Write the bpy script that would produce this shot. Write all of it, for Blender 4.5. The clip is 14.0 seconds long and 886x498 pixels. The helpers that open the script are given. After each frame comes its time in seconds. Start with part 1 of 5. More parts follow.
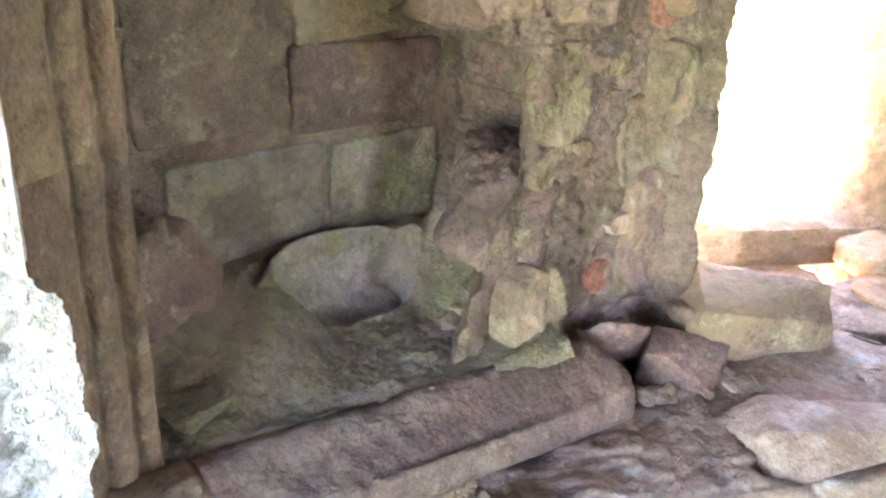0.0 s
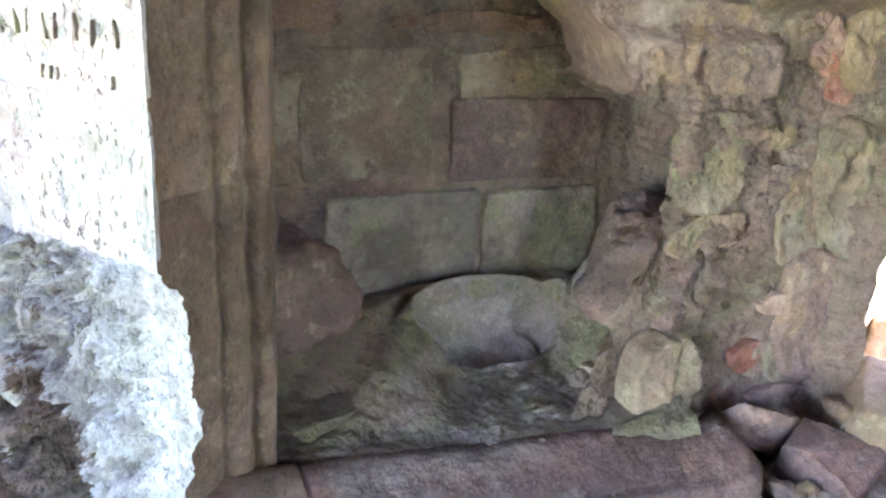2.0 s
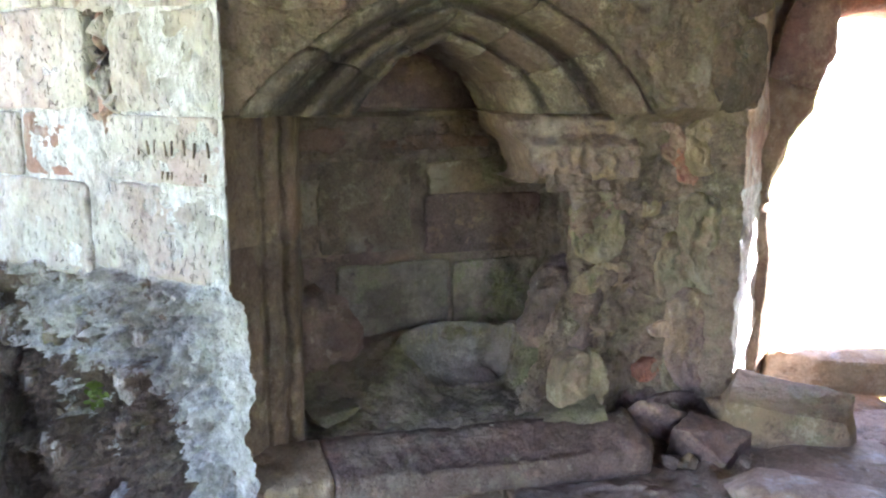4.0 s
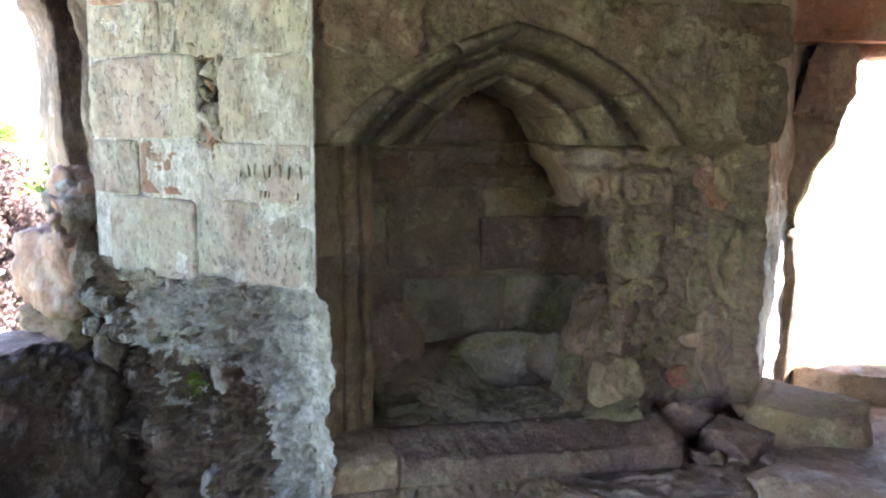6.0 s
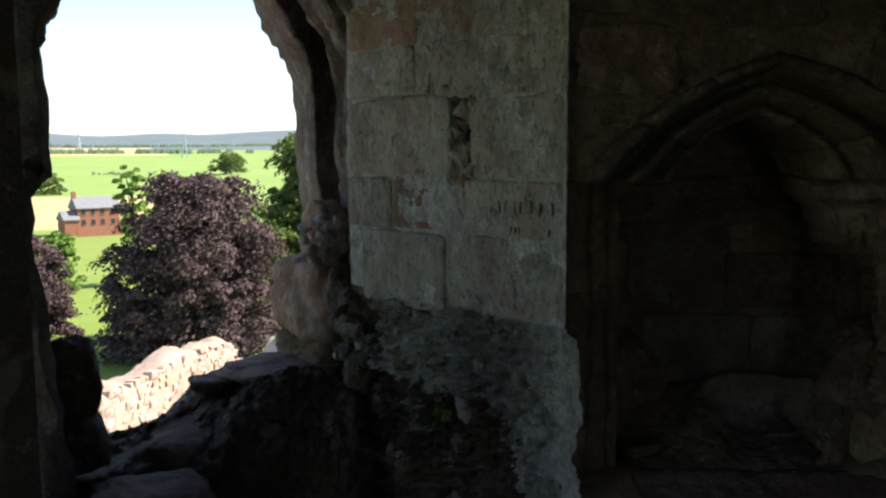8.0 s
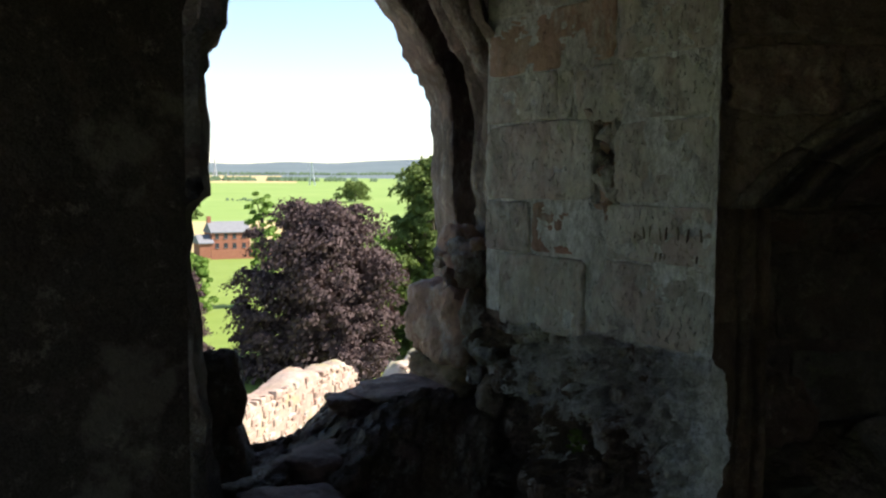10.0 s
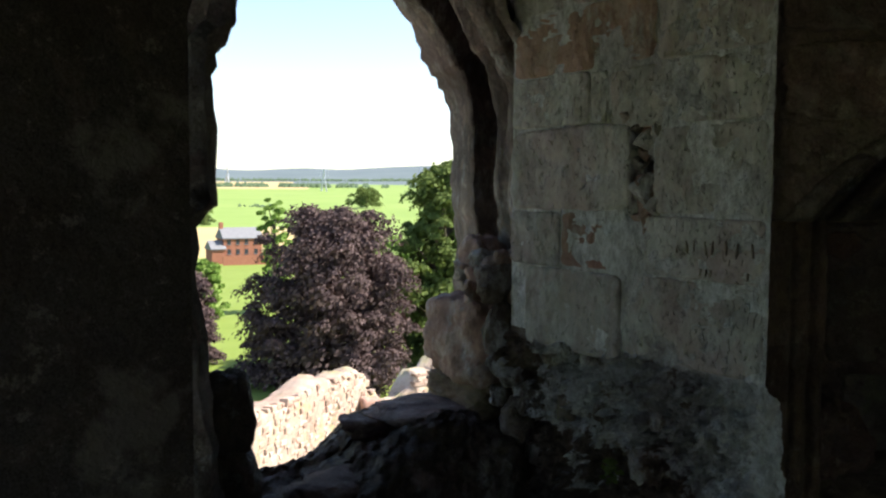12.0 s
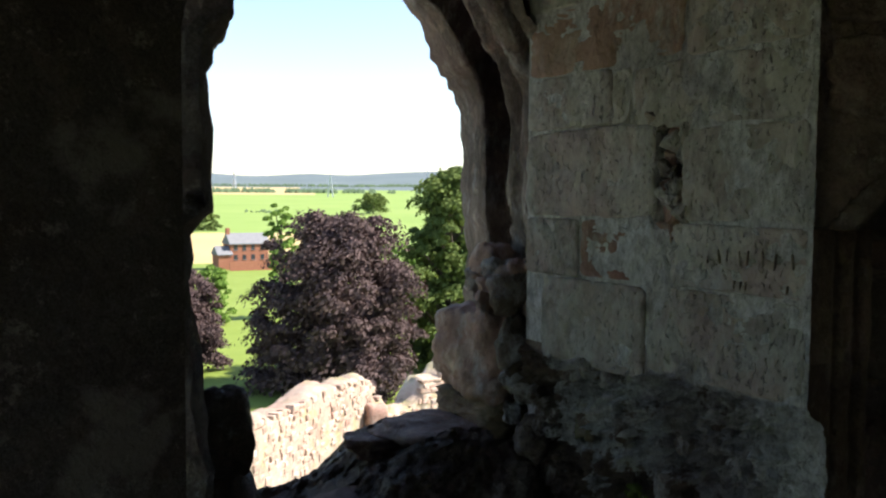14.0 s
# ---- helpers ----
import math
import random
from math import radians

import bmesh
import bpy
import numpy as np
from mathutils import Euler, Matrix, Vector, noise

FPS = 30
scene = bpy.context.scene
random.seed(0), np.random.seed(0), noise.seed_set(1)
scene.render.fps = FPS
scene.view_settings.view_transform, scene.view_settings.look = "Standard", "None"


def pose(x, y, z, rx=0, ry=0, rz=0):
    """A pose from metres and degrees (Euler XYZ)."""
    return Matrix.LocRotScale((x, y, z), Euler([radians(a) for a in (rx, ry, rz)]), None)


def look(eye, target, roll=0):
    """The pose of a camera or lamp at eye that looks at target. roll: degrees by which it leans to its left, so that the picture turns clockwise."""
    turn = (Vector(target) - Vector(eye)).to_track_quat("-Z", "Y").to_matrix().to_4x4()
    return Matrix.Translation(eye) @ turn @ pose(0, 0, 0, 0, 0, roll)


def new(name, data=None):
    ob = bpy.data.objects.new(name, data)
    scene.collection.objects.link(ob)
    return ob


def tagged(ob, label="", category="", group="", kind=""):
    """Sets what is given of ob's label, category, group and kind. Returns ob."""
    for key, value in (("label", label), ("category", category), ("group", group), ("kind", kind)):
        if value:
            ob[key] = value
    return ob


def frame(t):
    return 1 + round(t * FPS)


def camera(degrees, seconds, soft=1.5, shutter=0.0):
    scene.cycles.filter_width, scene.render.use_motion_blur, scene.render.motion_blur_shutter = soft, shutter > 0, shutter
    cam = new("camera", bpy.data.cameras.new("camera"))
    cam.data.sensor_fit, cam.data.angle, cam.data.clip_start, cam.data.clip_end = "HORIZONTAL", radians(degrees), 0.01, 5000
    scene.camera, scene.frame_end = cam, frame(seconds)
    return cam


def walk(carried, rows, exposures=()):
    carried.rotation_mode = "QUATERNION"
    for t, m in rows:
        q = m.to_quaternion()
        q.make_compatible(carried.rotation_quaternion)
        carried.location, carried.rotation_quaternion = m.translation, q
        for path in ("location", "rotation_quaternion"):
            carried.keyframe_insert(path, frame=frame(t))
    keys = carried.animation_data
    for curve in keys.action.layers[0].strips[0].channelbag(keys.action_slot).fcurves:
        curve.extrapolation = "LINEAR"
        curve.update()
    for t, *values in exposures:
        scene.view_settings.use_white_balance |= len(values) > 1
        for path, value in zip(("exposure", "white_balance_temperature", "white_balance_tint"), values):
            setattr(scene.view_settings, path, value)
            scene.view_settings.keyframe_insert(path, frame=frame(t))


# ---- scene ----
cam = camera(54.75, 14.0, soft=2.3)
PATH = [
    (0, look((0.036, 1.057, 1.563), (1.290, 2.406, 0.784), 2.56)),
    (0.5, look((0.035, 1.052, 1.550), (1.189, 2.484, 0.765), 2.18)),
    (1, look((0.037, 1.043, 1.549), (1.080, 2.565, 0.778), 1.68)),
    (1.5, look((0.072, 1.005, 1.562), (1.019, 2.607, 0.829), 1.12)),
    (2, look((0.150, 0.919, 1.574), (0.972, 2.611, 0.895), 3.23)),
    (2.5, look((0.189, 0.797, 1.584), (0.902, 2.561, 0.967), 2.84)),
    (3, look((0.135, 0.640, 1.584), (0.896, 2.422, 1.087), 1.05)),
    (3.2, look((0.096, 0.558, 1.587), (0.880, 2.337, 1.118), 0.50)),
    (5.3, look((-0.079, 0.008, 1.560), (0.651, 1.847, 1.269), 0.30)),
    (5.5, look((-0.099, 0.005, 1.568), (0.620, 1.847, 1.270), 0.17)),
    (6, look((-0.127, 0.003, 1.566), (0.551, 1.863, 1.282), 0.50)),
    (6.5, look((-0.144, 0.002, 1.579), (0.492, 1.879, 1.305), 0.54)),
    (7, look((-0.166, 0.011, 1.580), (0.356, 1.925, 1.323), -0.37)),
    (7.5, look((-0.209, 0.015, 1.584), (0.161, 1.966, 1.343), 0.02)),
    (8, look((-0.242, 0.025, 1.590), (-0.011, 1.999, 1.366), -0.26)),
    (8.5, look((-0.264, 0.023, 1.593), (-0.150, 2.009, 1.394), 0.20)),
    (9, look((-0.284, 0.019, 1.591), (-0.252, 2.010, 1.400), 0.45)),
    (9.2, look((-0.284, 0.010, 1.569), (-0.286, 2.003, 1.402), 0.30)),
    (11.5, look((-0.327, 0.142, 1.587), (-0.392, 2.136, 1.439), 0.36)),
    (12, look((-0.329, 0.188, 1.581), (-0.401, 2.183, 1.440), 0.38)),
    (12.5, look((-0.332, 0.224, 1.580), (-0.409, 2.219, 1.444), 0.34)),
    (13, look((-0.334, 0.260, 1.577), (-0.417, 2.255, 1.447), 0.40)),
    (13.5, look((-0.336, 0.294, 1.573), (-0.425, 2.290, 1.450), 0.45)),
    (14, look((-0.346, 0.323, 1.580), (-0.433, 2.319, 1.452), 0.40)),
]
EXPOSURES = ((0, 7.05, 6900, 26), (2.0, 6.8, 6150, 27), (3.2, 6.35, 6200, 26), (5.3, 5.4, 6350, 22), (6.4, 4.95, 6500, 20), (7.0, 3.2, 6500, 16), (7.6, 2.1, 6500, 13), (8.5, 1.65, 6500, 13), (9.2, 1.65, 6500, 13), (11.3, 1.8, 6500, 13), (14, 1.8, 6500, 13))
walk(cam, PATH, EXPOSURES)

# ---- light ----
SUN_TO = Vector((0.78, 0.10, 0.76)).normalized()
world = bpy.data.worlds.new("sky")
scene.world = world
world.use_nodes = True
wn = world.node_tree
sky = wn.nodes.new("ShaderNodeTexSky")
sky.sky_type = "NISHITA"
sky.sun_disc = False
sky.sun_elevation = math.asin(SUN_TO.z)
sky.sun_rotation = math.atan2(SUN_TO.x, SUN_TO.y)
sky.altitude = 100
sky.dust_density = 0.6
wn.links.new(sky.outputs[0], wn.nodes["Background"].inputs[0])
wn.nodes["Background"].inputs[1].default_value = 0.088
sun = new("sun", bpy.data.lights.new("sun", "SUN"))
sun.data.energy, sun.data.angle, sun.data.color = 4.2, radians(0.55), (1.0, 0.95, 0.86)
sun.matrix_world = look(SUN_TO * 50, (0, 0, 0))

# ---- materials ----


def ramp(nt, src, a, b):
    n = nt.nodes.new("ShaderNodeMapRange")
    n.inputs[1].default_value, n.inputs[2].default_value = a, b
    nt.links.new(src, n.inputs[0])
    return n.outputs[0]


def noise_out(nt, vec, scale, detail=6, rough=0.6):
    n = nt.nodes.new("ShaderNodeTexNoise")
    n.inputs["Scale"].default_value, n.inputs["Detail"].default_value, n.inputs["Roughness"].default_value = scale, detail, rough
    nt.links.new(vec, n.inputs["Vector"])
    return n.outputs["Fac"]


def mixed(nt, fac, a, b, mode="MIX"):
    n = nt.nodes.new("ShaderNodeMix")
    n.data_type, n.blend_type = "RGBA", mode
    for sock, val in ((n.inputs[0], fac), (n.inputs[6], a), (n.inputs[7], b)):
        if isinstance(val, (int, float)):
            sock.default_value = val
        elif isinstance(val, tuple):
            sock.default_value = (*val, 1)
        else:
            nt.links.new(val, sock)
    return n.outputs[2]


def stone_mat(name, c1, c2, c3=None, algae=0.0, dark=0.30, crust=0.0, crust_col=(0.55, 0.55, 0.56), scale=1.0, bump=0.6, rough=0.92, stretch=(1, 1, 1), pits=0.0, own=True, mask=""):
    """Weathered sandstone: two tones, patches of a third, algae, dark specks, lime crust, pits and grain."""
    c1, c2, c3 = (c and (c[0] * 1.08, c[1] * 0.97, c[2]) for c in (c1, c2, c3))
    m = bpy.data.materials.new(name)
    m.use_nodes = True
    nt = m.node_tree
    b = nt.nodes["Principled BSDF"]
    geo = nt.nodes.new("ShaderNodeNewGeometry")
    info = nt.nodes.new("ShaderNodeObjectInfo")
    add = nt.nodes.new("ShaderNodeVectorMath")
    add.operation = "MULTIPLY_ADD"
    comb = nt.nodes.new("ShaderNodeCombineXYZ")
    for i in range(3):
        nt.links.new(info.outputs["Random"], comb.inputs[i])
    nt.links.new(comb.outputs[0], add.inputs[0])
    add.inputs[1].default_value = (37, 53, 71) if own else (0, 0, 0)
    nt.links.new(geo.outputs["Position"], add.inputs[2])
    vec = add.outputs[0]
    mp = nt.nodes.new("ShaderNodeMapping")
    mp.inputs["Scale"].default_value = stretch
    nt.links.new(vec, mp.inputs[0])
    svec = mp.outputs[0]
    col = mixed(nt, ramp(nt, noise_out(nt, vec, 5 * scale, 8, 0.65), 0.38, 0.60), c1, tuple(0.85 * c for c in c2))
    if c3:
        col = mixed(nt, ramp(nt, noise_out(nt, vec, 9 * scale, 7, 0.66), 0.53, 0.59), col, c3)
    if algae:
        fac = nt.nodes.new("ShaderNodeMath")
        fac.operation = "MULTIPLY"
        nt.links.new(ramp(nt, noise_out(nt, vec, 6.5 * scale, 7, 0.72), 0.47, 0.64), fac.inputs[0])
        fac.inputs[1].default_value = algae
        col = mixed(nt, fac.outputs[0], col, (0.17, 0.20, 0.075))
    if crust:
        fac = nt.nodes.new("ShaderNodeMath")
        fac.operation = "MULTIPLY"
        speck = noise_out(nt, svec, (11 if not mask else 24) * scale, 9, 0.75)
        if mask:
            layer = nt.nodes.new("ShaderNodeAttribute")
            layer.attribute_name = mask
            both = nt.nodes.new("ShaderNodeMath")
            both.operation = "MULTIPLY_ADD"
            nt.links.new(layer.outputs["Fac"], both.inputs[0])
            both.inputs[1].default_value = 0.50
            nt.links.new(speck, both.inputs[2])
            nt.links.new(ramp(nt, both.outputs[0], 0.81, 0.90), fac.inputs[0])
        else:
            nt.links.new(ramp(nt, speck, 0.60 - 0.25 * crust, 0.70 - 0.25 * crust), fac.inputs[0])
        fac.inputs[1].default_value = min(1.0, 0.5 + crust * 0.5)
        col = mixed(nt, fac.outputs[0], col, crust_col)
    col = mixed(nt, ramp(nt, noise_out(nt, svec, 42 * scale, 6, 0.7), 0.40, 0.62), mixed(nt, dark, col, (0.02, 0.016, 0.012)), col)
    col = mixed(nt, ramp(nt, noise_out(nt, svec, 170, 3, 0.7), 0.30, 0.72), mixed(nt, 0.17, col, (0.03, 0.025, 0.02)), mixed(nt, 0.07, col, (0.9, 0.86, 0.78)))
    tint = noise_out(nt, vec, 2.1 * scale, 5, 0.6)
    col = mixed(nt, ramp(nt, tint, 0.54, 0.66), col, mixed(nt, 0.5, col, tuple(v * k for v, k in zip(c2, (1.02, 0.82, 0.86)))))
    col = mixed(nt, ramp(nt, tint, 0.46, 0.36), col, mixed(nt, 0.45, col, tuple(v * k for v, k in zip(c1, (0.82, 0.90, 0.84)))))
    stain = noise_out(nt, vec, 3.2 * scale, 9, 0.62)
    col = mixed(nt, ramp(nt, stain, 0.56, 0.63), col, mixed(nt, 0.42, col, (0.05, 0.035, 0.025)))
    col = mixed(nt, ramp(nt, stain, 0.44, 0.38), col, mixed(nt, 0.22, col, (0.50, 0.45, 0.38)))
    smear = noise_out(nt, svec, 13 * scale, 14, 0.82)
    col = mixed(nt, ramp(nt, smear, 0.56, 0.62), col, mixed(nt, 0.24, col, (0.62, 0.54, 0.45)))
    col = mixed(nt, ramp(nt, smear, 0.44, 0.36), col, mixed(nt, 0.55, col, (0.03, 0.024, 0.018)))
    hsv = nt.nodes.new("ShaderNodeHueSaturation")
    nt.links.new(col, hsv.inputs["Color"])
    val = nt.nodes.new("ShaderNodeMapRange")
    val.inputs[3].default_value, val.inputs[4].default_value = 0.84, 1.16
    nt.links.new(info.outputs["Random"], val.inputs[0])
    nt.links.new(val.outputs[0], hsv.inputs["Value"])
    nt.links.new(hsv.outputs[0], b.inputs["Base Color"])
    b.inputs["Roughness"].default_value = rough
    b.inputs["Specular IOR Level"].default_value = 0.25
    h1 = noise_out(nt, svec, 20 * scale, 7, 0.62)
    h2 = noise_out(nt, svec, 120, 6, 0.7)
    bm1 = nt.nodes.new("ShaderNodeBump")
    bm1.inputs["Strength"].default_value, bm1.inputs["Distance"].default_value = bump, 0.045
    nt.links.new(h1, bm1.inputs["Height"])
    bm2 = nt.nodes.new("ShaderNodeBump")
    bm2.inputs["Strength"].default_value, bm2.inputs["Distance"].default_value = bump, 0.005
    nt.links.new(h2, bm2.inputs["Height"])
    nt.links.new(bm1.outputs[0], bm2.inputs["Normal"])
    last = bm2
    if pits:
        bm3 = nt.nodes.new("ShaderNodeBump")
        bm3.inputs["Strength"].default_value, bm3.inputs["Distance"].default_value = pits, 0.02
        nt.links.new(ramp(nt, noise_out(nt, svec, 120, 1, 0.5), 0.28, 0.37), bm3.inputs["Height"])
        nt.links.new(last.outputs[0], bm3.inputs["Normal"])
        last = bm3
    nt.links.new(last.outputs[0], b.inputs["Normal"])
    return m


def plain_mat(name, c1, c2, scale, rough=0.9, bump=0.0, dist=0.02):
    m = bpy.data.materials.new(name)
    m.use_nodes = True
    nt = m.node_tree
    b = nt.nodes["Principled BSDF"]
    geo = nt.nodes.new("ShaderNodeNewGeometry")
    vec = geo.outputs["Position"]
    nt.links.new(mixed(nt, ramp(nt, noise_out(nt, vec, scale, 8, 0.7), 0.3, 0.7), c1, c2), b.inputs["Base Color"])
    b.inputs["Roughness"].default_value = rough
    b.inputs["Specular IOR Level"].default_value = 0.2
    if bump:
        bp = nt.nodes.new("ShaderNodeBump")
        bp.inputs["Strength"].default_value, bp.inputs["Distance"].default_value = bump, dist
        nt.links.new(noise_out(nt, vec, scale * 4, 8, 0.7), bp.inputs["Height"])
        nt.links.new(bp.outputs[0], b.inputs["Normal"])
    return m


def leaf_mat(name, c1, c2, through_col):
    m = bpy.data.materials.new(name)
    m.use_nodes = True
    nt = m.node_tree
    b = nt.nodes["Principled BSDF"]
    geo = nt.nodes.new("ShaderNodeNewGeometry")
    col = mixed(nt, geo.outputs["Random Per Island"], c1, c2)
    nt.links.new(col, b.inputs["Base Color"])
    b.inputs["Roughness"].default_value = 0.85
    b.inputs["Specular IOR Level"].default_value = 0.15
    tr = nt.nodes.new("ShaderNodeBsdfTranslucent")
    tr.inputs[0].default_value = (*through_col, 1)
    mx = nt.nodes.new("ShaderNodeMixShader")
    mx.inputs[0].default_value = 0.25
    nt.links.new(b.outputs[0], mx.inputs[1])
    nt.links.new(tr.outputs[0], mx.inputs[2])
    nt.links.new(mx.outputs[0], nt.nodes["Material Output"].inputs[0])
    return m


M_BUFF = stone_mat("buff_sandstone", (0.30, 0.215, 0.14), (0.19, 0.135, 0.10), (0.17, 0.15, 0.09), algae=0.25)
M_BROWN = stone_mat("brown_sandstone", (0.24, 0.17, 0.115), (0.17, 0.12, 0.085), (0.27, 0.21, 0.14), algae=0.14, stretch=(1.15, 1.15, 0.85))
M_PINK = stone_mat("pink_sandstone", (0.30, 0.165, 0.135), (0.20, 0.125, 0.11), (0.33, 0.23, 0.18), algae=0.08)
M_RED = stone_mat("red_sandstone", (0.38, 0.15, 0.10), (0.31, 0.13, 0.095), (0.34, 0.20, 0.15), algae=0.03)
M_GREEN = stone_mat("mossy_sandstone", (0.29, 0.235, 0.155), (0.21, 0.175, 0.125), (0.30, 0.215, 0.165), algae=0.34)
M_GREY = stone_mat("grey_sandstone", (0.265, 0.23, 0.195), (0.18, 0.16, 0.14), (0.21, 0.21, 0.14), algae=0.36, scale=1.3)
M_MORTAR = stone_mat("lime_mortar", (0.285, 0.215, 0.165), (0.18, 0.135, 0.112), (0.25, 0.175, 0.145), algae=0.30, bump=1.0, own=False)
M_MOSSY = stone_mat("mossy_lime_mortar", (0.30, 0.265, 0.20), (0.19, 0.165, 0.13), (0.24, 0.235, 0.14), algae=0.55, bump=1.0, own=False)
M_PURPLE = stone_mat("purple_sandstone", (0.20, 0.135, 0.12), (0.14, 0.10, 0.092), (0.25, 0.165, 0.14), algae=0.07)
M_PALE = stone_mat("pale_tooled_sandstone", (0.445, 0.455, 0.44), (0.37, 0.375, 0.36), (0.42, 0.40, 0.375), algae=0.09, dark=0.32, crust=0.55, crust_col=(0.53, 0.54, 0.535), stretch=(1, 1, 0.5), bump=0.45, pits=0.85)
M_PALEPINK = stone_mat("pale_pink_sandstone", (0.44, 0.31, 0.25), (0.36, 0.25, 0.20), (0.46, 0.39, 0.33), crust=0.25, stretch=(1, 1, 0.5), bump=0.8, pits=0.4)
M_CRUST = stone_mat("lime_crusted_core", (0.17, 0.135, 0.115), (0.085, 0.07, 0.06), (0.22, 0.17, 0.14), algae=0.15, dark=0.45, crust=0.60, crust_col=(0.80, 0.82, 0.86), scale=0.7, stretch=(1.15, 1.15, 0.55), bump=1.0, pits=0.8, own=False)
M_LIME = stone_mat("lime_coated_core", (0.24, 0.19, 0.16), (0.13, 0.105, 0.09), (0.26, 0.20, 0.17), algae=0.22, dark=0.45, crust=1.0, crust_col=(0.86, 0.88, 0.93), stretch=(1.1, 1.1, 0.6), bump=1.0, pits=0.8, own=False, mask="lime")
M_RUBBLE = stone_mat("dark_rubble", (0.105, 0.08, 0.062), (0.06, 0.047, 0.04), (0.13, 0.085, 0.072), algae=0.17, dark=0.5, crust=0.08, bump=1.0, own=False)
M_DUN = stone_mat("dun_sandstone", (0.205, 0.165, 0.115), (0.165, 0.125, 0.095), (0.23, 0.165, 0.125), algae=0.22)
M_UMBER = stone_mat("umber_sandstone", (0.15, 0.085, 0.06), (0.11, 0.065, 0.05))
M_MOSSGREY = stone_mat("mossy_grey_sandstone", (0.28, 0.235, 0.19), (0.15, 0.155, 0.125), (0.20, 0.215, 0.12), algae=0.5, scale=1.3)
M_BASIN = stone_mat("smooth_grey_basin_stone", (0.235, 0.215, 0.19), (0.165, 0.155, 0.14), (0.19, 0.18, 0.135), algae=0.25, bump=0.35, own=False)
M_IMPOST = stone_mat("pinkish_tooled_sandstone", (0.215, 0.145, 0.125), (0.15, 0.105, 0.095), (0.25, 0.175, 0.12), algae=0.12)
M_SLAB = stone_mat("trodden_sandstone", (0.36, 0.295, 0.235), (0.29, 0.23, 0.18), (0.40, 0.34, 0.27), algae=0.07, crust=0.2)
# light orange base colour carries the sunlight on stones by the right window
M_SUNNY = stone_mat("sun_toned_sandstone", (0.46, 0.36, 0.22), (0.40, 0.30, 0.18), (0.50, 0.42, 0.30), algae=0.06, crust=0.1)
M_SHELL = stone_mat("room_sandstone", (0.22, 0.17, 0.13), (0.16, 0.12, 0.095), (0.24, 0.18, 0.13), algae=0.11, own=False)
M_RUIN = stone_mat("sunlit_ruin_stone", (0.43, 0.34, 0.245), (0.36, 0.25, 0.18), (0.46, 0.42, 0.34), algae=0.10, dark=0.3, scale=0.2, bump=0.5)
M_JAMB = stone_mat("lichened_jamb_stone", (0.20, 0.165, 0.15), (0.12, 0.10, 0.092), (0.25, 0.19, 0.165), algae=0.10, dark=0.5, crust=0.32, crust_col=(0.55, 0.56, 0.57), stretch=(1, 1, 0.45), bump=1.0, own=False)
# dimness of the upper pier wall, given to its stones as a darker colour
M_TOPSHADE = stone_mat("top_shaded_sandstone", (0.15, 0.105, 0.078), (0.095, 0.07, 0.055), (0.17, 0.11, 0.085), algae=0.1)
M_ARCH = stone_mat("dark_moulded_sandstone", (0.135, 0.105, 0.078), (0.085, 0.066, 0.053), (0.16, 0.125, 0.09), algae=0.16, dark=0.5)
# near-black base colour stands in for the shade on unlit walls and vault
M_UNLIT = stone_mat("shade_dark_stone", (0.06, 0.05, 0.042), (0.045, 0.037, 0.032), (0.07, 0.055, 0.045), own=False)
M_SILLROCK = stone_mat("brown_rubble", (0.15, 0.115, 0.095), (0.085, 0.068, 0.06), (0.19, 0.135, 0.12), algae=0.12, dark=0.5, crust=0.22, bump=1.0, own=False)
M_RUINCORE = stone_mat("ruin_mortar", (0.42, 0.36, 0.27), (0.35, 0.28, 0.20), (0.33, 0.30, 0.15), algae=0.22, dark=0.3, scale=0.12, bump=0.6, own=False)

# ---- shapes ----


def fz(p, s, seed=0.0, octaves=5):
    return noise.fractal(Vector((p[0] * s + seed * 17.3, p[1] * s - seed * 7.7, p[2] * s + seed * 3.1)), 0.8, 2.1, octaves)


def mesh_ob(name, verts, faces, material, parent=None, label="", smooth=True):
    me = bpy.data.meshes.new(name)
    me.from_pydata([tuple(v) for v in verts], [], faces)
    for mt in material if isinstance(material, (list, tuple)) else (material,):
        me.materials.append(mt)
    me.polygons.foreach_set("use_smooth", [smooth] * len(me.polygons))
    bm = bmesh.new()
    bm.from_mesh(me)
    bmesh.ops.recalc_face_normals(bm, faces=bm.faces)
    bm.to_mesh(me)
    bm.free()
    ob = new(name, me)
    if parent:
        ob.parent = parent
        ob.matrix_parent_inverse = parent.matrix_world.inverted()
    if label:
        tagged(ob, label)
    return ob


def sheet(name, nu, nv, fn, material, parent=None, label="", skip=None, wrap=False):
    """A grid surface; fn gives the place of the corner (i, j)."""
    verts = [fn(i / nu, j / nv) for j in range(nv + 1) for i in range(nu + 1)]
    faces = []
    for j in range(nv):
        for i in range(nu):
            if skip and skip((i + 0.5) / nu, (j + 0.5) / nv):
                continue
            a = j * (nu + 1) + i
            faces.append((a, a + 1, a + nu + 2, a + nu + 1))
    return mesh_ob(name, verts, faces, material, parent, label)


def empty(name, at, label="", category="", group="", kind=""):
    ob = new(name)
    ob.location = at
    bpy.context.view_layer.update()
    return tagged(ob, label, category, group, kind)


